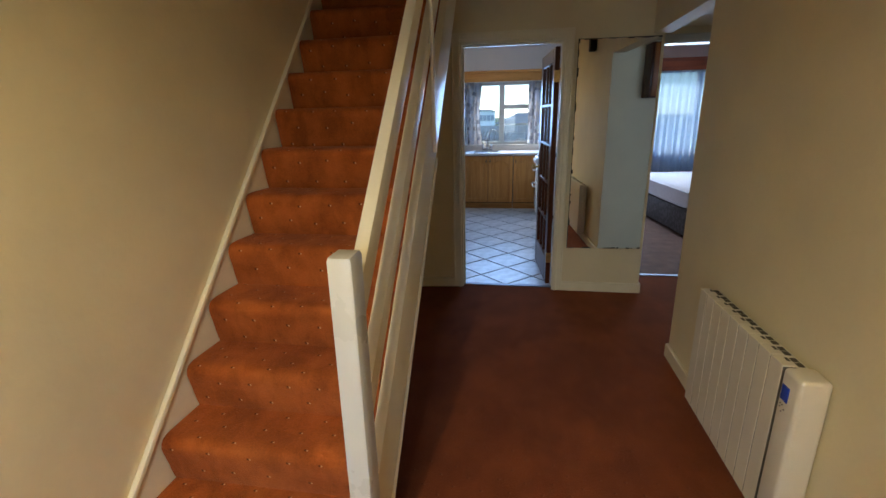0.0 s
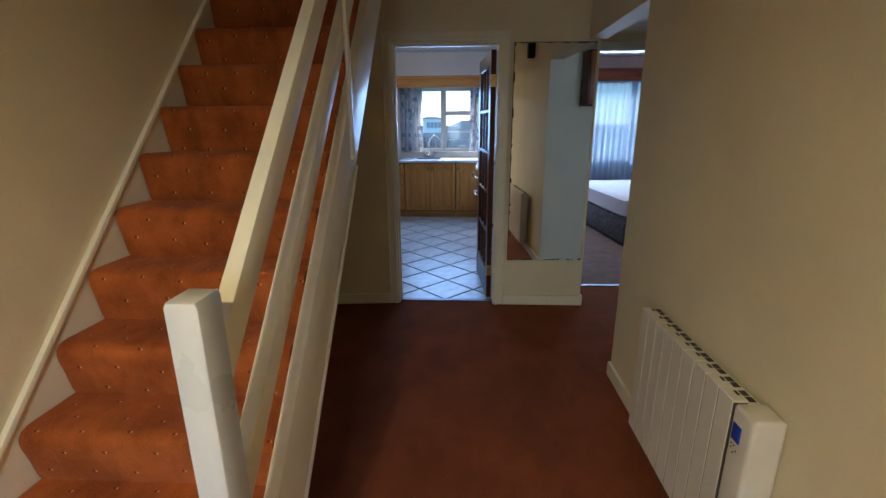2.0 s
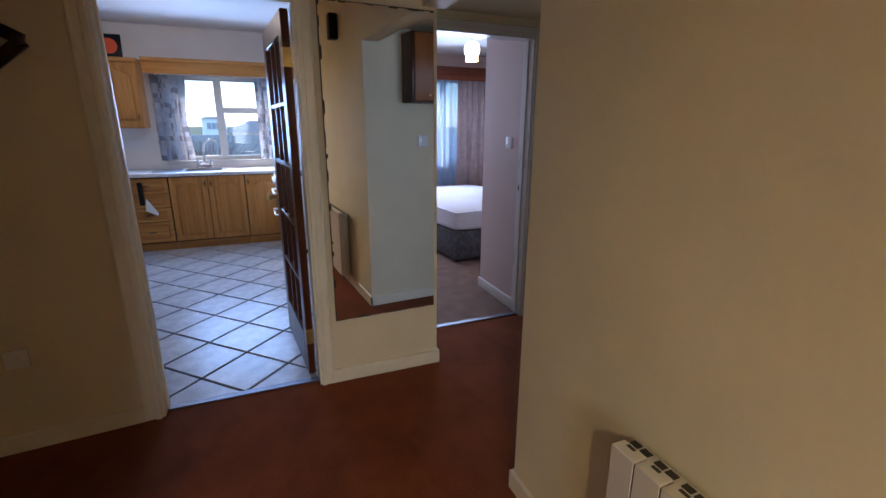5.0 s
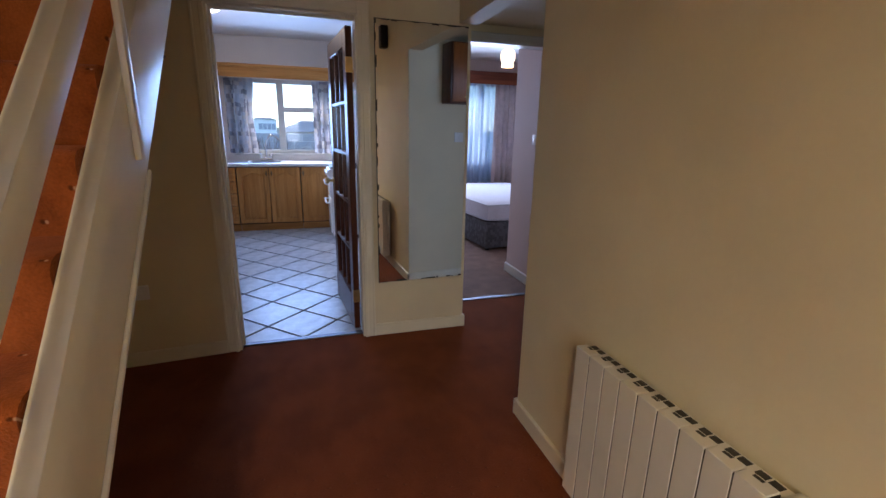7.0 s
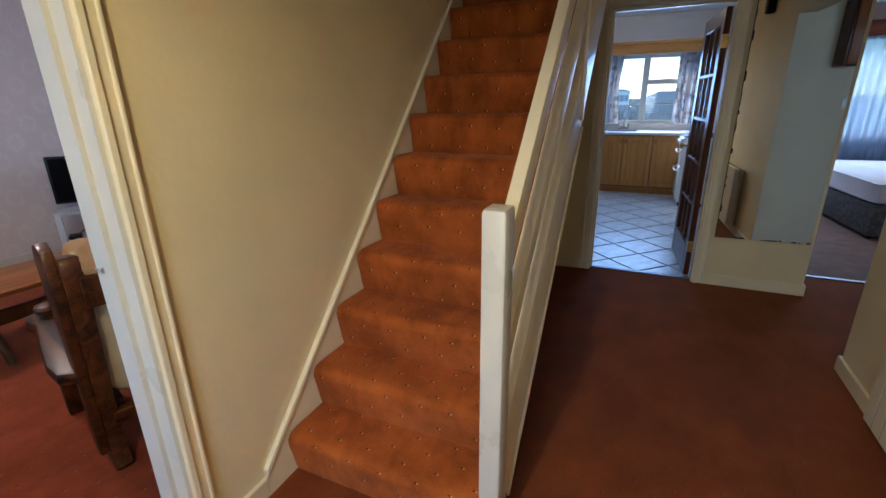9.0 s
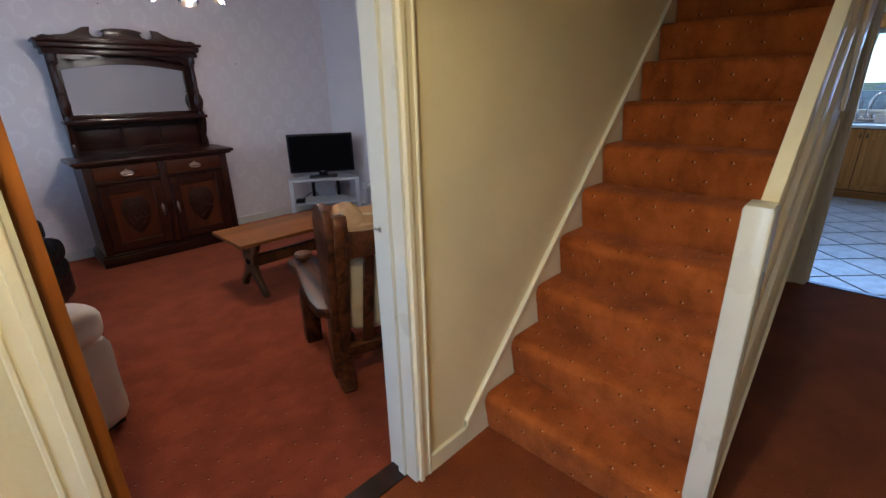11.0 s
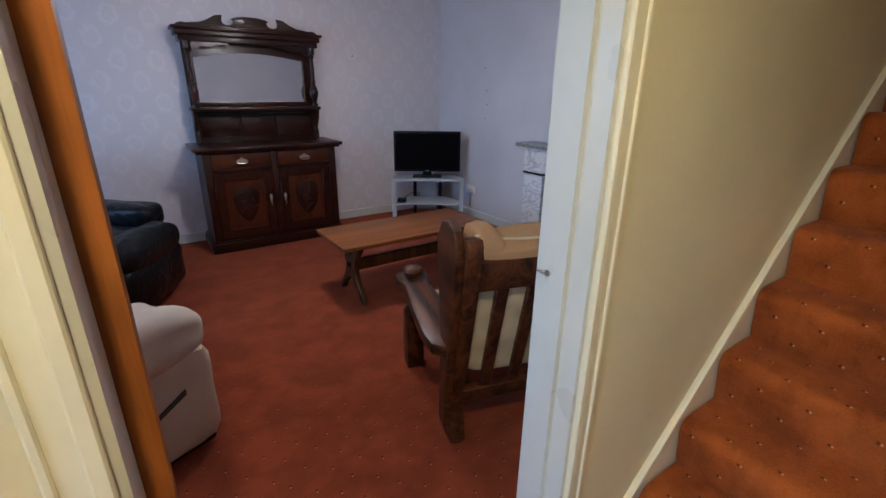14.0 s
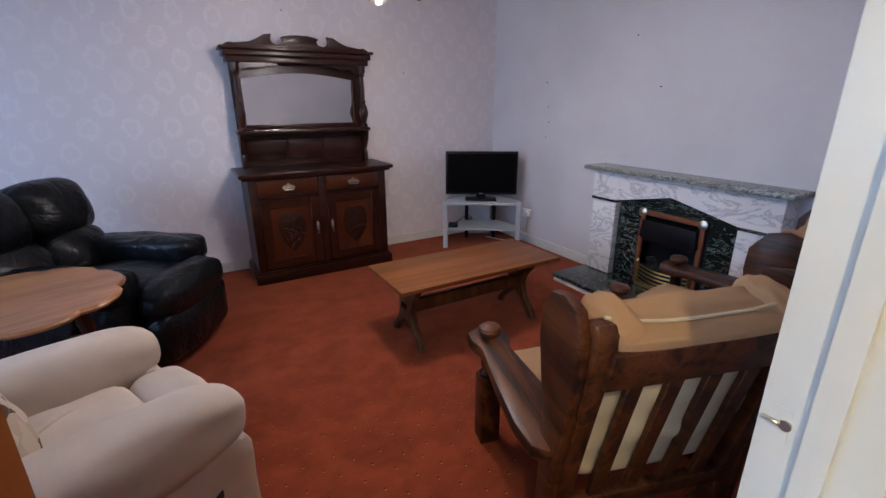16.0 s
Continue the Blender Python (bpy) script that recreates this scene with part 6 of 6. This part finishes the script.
    b = bmesh.new()
    tube(b, [tilt @ Vector((u, -0.012 - 0.02 * abs(u / 0.3) ** 3, 0.742 + 0.02 * abs(u / 0.3) ** 3)) for u in [-0.30 + 0.05 * k for k in range(13)]], 0.005, 6)
    part("piping", b, PALETAN, hc, "pale corded piping")
    return root


chair = wooden_armchair()
second = copy_thing(chair, pose(-2.62, 1.86, 0, 0, 0, 280))
tagged(second, "heavy dark oak armchair with tan cushions beside the fireplace")


def cream_armchair():
    root = thing("cream_armchair", "plump cream upholstered armchair with rounded arms", "armchair", pose(-2.86, -0.375, 0, 0, 0, 203))
    for s in (-1, 1):
        x = s * 0.32
        b = bmesh.new()
        cushion(b, x - 0.108, 0.0, 0.39, x + 0.108, 0.82, 0.64, 0.012, 10, None, 3.2)
        part("armrest", b, CREAM, root)
        b = bmesh.new()
        cushion(b, x - 0.09, 0.015, 0.03, x + 0.09, 0.80, 0.47, 0.004, 8, None, 12.0)
        part("arm_panel", b, CREAM, root)
    b = bmesh.new()
    cushion(b, -0.225, 0.165, 0.28, 0.225, 0.66, 0.490, 0.014, 10, None, 7.0)
    part("seat_cushion", b, CREAM, root)
    b = bmesh.new()
    cushion(b, -0.225, -0.025, 0.25, 0.225, 0.175, 0.490, 0.014, 10, None, 4.0)
    part("front_roll", b, CREAM, root)
    b = bmesh.new()
    cushion(b, -0.225, 0.02, 0.05, 0.225, 0.14, 0.30, 0.005, 6, None, 8.0)
    part("front_panel", b, CREAM, root)
    b = bmesh.new()
    cushion(b, -0.34, 0.60, 0.30, 0.34, 0.86, 0.98, 0.04, 10, Matrix.Translation((0, 0.06, 0)) @ Matrix.Rotation(radians(-8), 4, "X"), 4.0)
    part("backrest", b, CREAM, root)
    b = bmesh.new()
    box(b, -0.39, 0.05, 0.02, 0.39, 0.82, 0.06)
    for x in (-0.34, 0.34):
        for y in (0.08, 0.76):
            cyl(b, (x, y, 0), (x, y, 0.04), 0.025, seg=10)
    part("base", b, BLACK, root)
    # flat dark wedge on the arm panel paints the shade in the pocket mouth
    b = bmesh.new()
    prism(b, [(0.38, 0.205), (0.14, 0.322), (0.14, 0.300), (0.36, 0.198)], -0.001, 0.006, Matrix.Translation((-0.412, 0, 0)) @ Matrix.Rotation(radians(90), 4, "Z"))
    part("side_pocket", b, GAPSHADE_TRIM, root, "dark wedge painting the shade inside a side pocket")
    c = thing("scatter_cushion", "cream scatter cushion with a brown print on the armchair", "cushion", root.matrix_world @ pose(-0.02, 0.50, 0.46))
    b = bmesh.new()
    cushion(b, -0.18, -0.05, 0.0, 0.18, 0.05, 0.34, 0.04, 8, Matrix.Rotation(radians(-18), 4, "X"), 4.0)
    part("cover", b, CUSHION_PRINT, c)
    r = thing("remote_handset", "small cream corded handset on the armchair seat", "handset", root.matrix_world @ pose(0.10, 0.40, 0.485, 0, 0, 30))
    part("casing", bbox(-0.025, -0.07, 0, 0.025, 0.07, 0.025, r=0.008), CREAM, r)


CUSHION_PRINT = check_cloth("printed_cushion", [(0.55, 0.45, 0.34), (0.48, 0.38, 0.28), (0.10, 0.06, 0.04), (0.58, 0.49, 0.39)], 0.06)
cream_armchair()


def recliner():
    root = thing("recliner", "padded black leather recliner chair against the papered wall", "armchair", pose(-4.05, -0.37, 0, 0, 0, 148) @ Matrix.Diagonal((1.12, 1.12, 1.05, 1)))
    w = 0.40
    for s in (-1, 1):
        x = s * (w - 0.10)
        b = bmesh.new()
        cushion(b, x - 0.115, 0.09, 0.42, x + 0.115, 0.78, 0.592, 0.012, 12, None, 5.5)
        part("armrest", b, LEATHER, root)
        b = bmesh.new()
        cushion(b, x - 0.10, 0.10, 0.03, x + 0.10, 0.80, 0.50, 0.01, 8, None, 7.0)
        part("arm_panel", b, LEATHER, root)
    b = bmesh.new()
    cushion(b, -0.22, 0.0, 0.26, 0.22, 0.66, 0.48, 0.03, 10, None, 4.0)
    part("seat_cushion", b, LEATHER, root)
    b = bmesh.new()
    cushion(b, -0.30, -0.075, 0.30, 0.30, 0.13, 0.50, 0.02, 10, None, 3.0)
    part("front_roll", b, LEATHER, root)
    b = bmesh.new()
    cushion(b, -0.30, -0.045, 0.05, 0.30, 0.10, 0.36, 0.025, 10, None, 5.0)
    part("footrest", b, LEATHER, root)
    tilt = Matrix.Translation((0, 0.62, 0.36)) @ Matrix.Rotation(radians(-18), 4, "X")
    for k, (z0, z1, hw, t) in enumerate(((0.0, 0.36, 0.38, 0.25), (0.29, 0.66, 0.41, 0.27))):
        for s in (-1, 1):
            b = bmesh.new()
            cushion(b, min(0.0, s * hw) - 0.02, -0.02, z0, max(0.0, s * hw) + 0.02, t, z1, 0.03, 8, tilt, 3.2)
            part("back_pad", b, LEATHER, root)
    b = bmesh.new()
    box(b, -0.36, 0.1, 0.02, 0.36, 0.9, 0.08)
    for x in (-0.3, 0.3):
        for y in (0.12, 0.8):
            cyl(b, (x, y, 0), (x, y, 0.03), 0.03, seg=10)
    part("base", b, BLACK, root)


recliner()


def side_table():
    root = thing("side_table", "walnut side table with a scalloped round top", "table", pose(-3.53, -0.97, 0, 0, 0, 20))
    H = 0.68
    b = bmesh.new()
    n = 96
    pts = []
    for i in range(n):
        a = 2 * math.pi * i / n
        r = 0.385 + 0.018 * abs(math.cos(4 * a)) - 0.018 * math.exp(-((((a * 8 / (2 * math.pi)) % 1) - 0.5) / 0.10) ** 2)
        pts.append((r * math.cos(a), r * 0.92 * math.sin(a)))
    lo = [b.verts.new((x * 0.985, y * 0.985, H - 0.022)) for x, y in pts]
    mid = [b.verts.new((x, y, H - 0.010)) for x, y in pts]
    hi = [b.verts.new((x * 0.975, y * 0.975, H)) for x, y in pts]
    b.faces.new(lo[::-1])
    b.faces.new(hi)
    for r0, r1 in ((lo, mid), (mid, hi)):
        for i in range(n):
            b.faces.new((r0[i], r0[(i + 1) % n], r1[(i + 1) % n], r1[i]))
    part("tabletop", b, WALNUT, root, "polished walnut top with scalloped edge")
    for k in range(4):
        a = math.pi / 4 + k * math.pi / 2
        c, s = math.cos(a), math.sin(a)
        b = bmesh.new()
        tube(b, [(c * r, s * r, z) for r, z in ((0.20, H - 0.024), (0.235, 0.52), (0.225, 0.385), (0.19, 0.22), (0.19, 0.08), (0.225, 0.012))], [0.026, 0.028, 0.022, 0.016, 0.013, 0.02], 10)
        part("leg", b, MAHOG_P, root, "dark curved leg")
    b = bmesh.new()
    lathe(b, [(0.2, 0.30), (0.205, 0.31), (0.2, 0.318)], 32)
    part("lower_shelf", b, MAHOG_P, root)
    b = bmesh.new()
    lathe(b, [(0.22, H - 0.075), (0.235, H - 0.07), (0.235, H - 0.023)], 32)
    part("apron", b, MAHOG_P, root)


side_table()


def chandelier():
    root = thing("ceiling_light", "lit brass ceiling light with clear frilled glass shades", "lamp", pose(-3.43, 0.68, HC) @ Matrix.Diagonal((0.85, 0.85, 0.985, 1)))
    b = bmesh.new()
    lathe(b, [(0.06, 0), (0.06, -0.02), (0.012, -0.035), (0.012, -0.44), (0.04, -0.46), (0.05, -0.50), (0.02, -0.54), (0.004, -0.55)], 16)
    part("stem", b, BRASS, root)
    for k in range(5):
        a = 2 * math.pi * k / 5 + 0.3
        c, s = math.cos(a), math.sin(a)
        b = bmesh.new()
        tube(b, [(c * r, s * r, z) for r, z in ((0.03, -0.50), (0.10, -0.55), (0.19, -0.54), (0.23, -0.49))], 0.007, 8)
        part("arm", b, BRASS, root)
        b = bmesh.new()
        m = Matrix.Translation((c * 0.24, s * 0.24, -0.49)) @ Matrix.Rotation(0.5, 4, (-s, c, 0))
        prof = [(0.02, 0.0), (0.035, -0.02), (0.05, -0.06), (0.066, -0.10), (0.072, -0.105), (0.066, -0.10), (0.046, -0.06), (0.03, -0.022)]
        lathe(b, prof, 20, m)
        part("glass_shade", b, SHADE_GLASS, root, "clear frilled glass shade")
        b = bmesh.new()
        lathe(b, [(0.010, -0.012), (0.014, -0.03), (0.022, -0.055), (0.018, -0.072), (0.004, -0.08)], 12, m)
        part("light_bulb", b, BULB_LIT, root, "glowing small bulb")


BULB_LIT = glow("bulb_lit", (1.0, 0.80, 0.50), 3.0)
SHADE_GLASS = glass("shade_glass", (1.0, 0.85, 0.56), 0.12)
chandelier()

# picture nails and marks left on the chimney wall
rng = random.Random(12)
for x, z in ((-4.55, 1.62), (-4.52, 1.40), (-4.5, 1.26), (-4.53, 1.12), (-3.6, 1.92), (-3.35, 1.55)):
    b = bmesh.new()
    cyl(b, (x, 2.822, z), (x, 2.812, z), 0.005, seg=8)
    solo("nail", b, BLACK, "small dark nail in the grey papered chimney wall", "nail", group="picture nails")
for y, z in ((0.62, 2.18), (1.72, 1.72), (-1.25, 1.95)):
    b = bmesh.new()
    cyl(b, (-5.402, y, z), (-5.392, y, z), 0.005, seg=8)
    solo("nail", b, BLACK, "small dark nail in the pale damask wall", "nail", group="picture nails")

window("window_lounge", "wide white framed lounge window", -4.3, -1.8, 0.75, 2.15, -3.32, [-3.5, -2.6], [])

# ---- outside ----
b = bmesh.new()
bmesh.ops.create_grid(b, x_segments=2, y_segments=2, size=400, matrix=Matrix.Translation((0, 0, -0.35)))
solo("ground", b, GRASS, "grass ground outside", "ground", kind="structure")


def house(x, y, w, d, h, roof, label, rot=0):
    root = thing("house", label, "house", pose(x, y, -0.35, 0, 0, rot))
    part("wall", boxes((0, 0, 0, w, d, h)), RENDER, root)
    b = bmesh.new()
    prism(b, [(-0.3, h), (w + 0.3, h), (w * 0.8, h + roof), (w * 0.2, h + roof)], -0.3, d + 0.3)
    part("roof", b, SLATE, root)
    for i in range(2):
        for z in (0.9, 3.3):
            if z + 1.2 < h:
                x0 = w * (0.2 + 0.42 * i)
                wi = part("window", bbox(x0, -0.06, z, x0 + 1.5, 0.02, z + 1.2), GLOSSW, root)
                part("pane", boxes((x0 + 0.1, -0.065, z + 0.1, x0 + 0.7, -0.055, z + 1.1), (x0 + 0.8, -0.065, z + 0.1, x0 + 1.4, -0.055, z + 1.1)), SLATE, wi)


house(-8.0, 88, 3.4, 7, 2.7, 0.3, "white rendered two-storey house behind the garden")
house(-0.55, 17, 2.6, 3, 1.55, 0.36, "low white garden shed with a grey roof behind the wall")
gw = thing("garden_wall", "grey concrete block garden wall", "wall", pose(-9, 14.5, -0.35))
me = mesh("block", bbox(0, 0, 0, 0.44, 0.2, 0.21, r=0.006), BLOCK)
for r in range(7):
    for i in range(40):
        o = new("block", me)
        o.parent = gw
        o.location = (i * 0.45 + (r % 2) * 0.225, 0, r * 0.22)
sh = thing("bare_shrub", "leafless reddish garden shrub", "shrub", pose(-0.92, 12.2, -0.35))
rng = random.Random(3)
b = bmesh.new()
for i in range(150):
    a, l = rng.uniform(0, 6.28), rng.uniform(0.8, 1.55)
    sp = rng.uniform(0.05, 0.75)
    p0 = Vector((rng.uniform(-0.25, 0.25), rng.uniform(-0.25, 0.25), 0))
    p1 = p0 + Vector((math.cos(a) * sp * 0.5, math.sin(a) * sp * 0.5, l * 0.55))
    p2 = p0 + Vector((math.cos(a) * sp * 1.3, math.sin(a) * sp * 1.3, l))
    tube(b, [p0, p1, p2], [0.012, 0.008, 0.003], 4)
part("branches", b, TWIG, sh)

# ---- kitchen floor tiles ----
S = 0.345
tile_me = mesh("tile", bbox(-S / 2 + 0.009, -S / 2 + 0.009, -0.012, S / 2 - 0.009, S / 2 - 0.009, 0.0, r=0.002), TILE)
R45 = Matrix.Rotation(radians(45), 4, "Z")
FX0, FX1, FY0, FY1 = -2.6, 0.95, YM + 0.085, 7.75
for i in range(-12, 13):
    for j in range(-12, 13):
        c = Vector((-0.318, 4.42, 0)) + R45 @ Vector(((i + 0.5) * S, (j + 0.5) * S, 0))
        reach = S * 0.7071
        if c.x < FX0 - reach or c.x > FX1 + reach or c.y < FY0 - reach or c.y > FY1:
            continue
        if c.x - reach >= FX0 and c.x + reach <= FX1 and c.y - reach >= FY0:
            o = new("tile", tile_me)
            o.parent = floor_k
            o.matrix_basis = Matrix.Translation(c) @ R45
            continue
        b = bmesh.new()
        b.from_mesh(tile_me)
        b.transform(Matrix.Translation(c) @ R45)
        for co, no in (((FX0, 0, 0), (-1, 0, 0)), ((FX1, 0, 0), (1, 0, 0)), ((0, FY0, 0), (0, -1, 0))):
            bmesh.ops.bisect_plane(b, geom=list(b.verts) + list(b.edges) + list(b.faces), plane_co=co, plane_no=no, clear_outer=True)
        if len(b.faces) > 2:
            part("tile", b, TILE, floor_k, smooth=None)
        else:
            b.free()
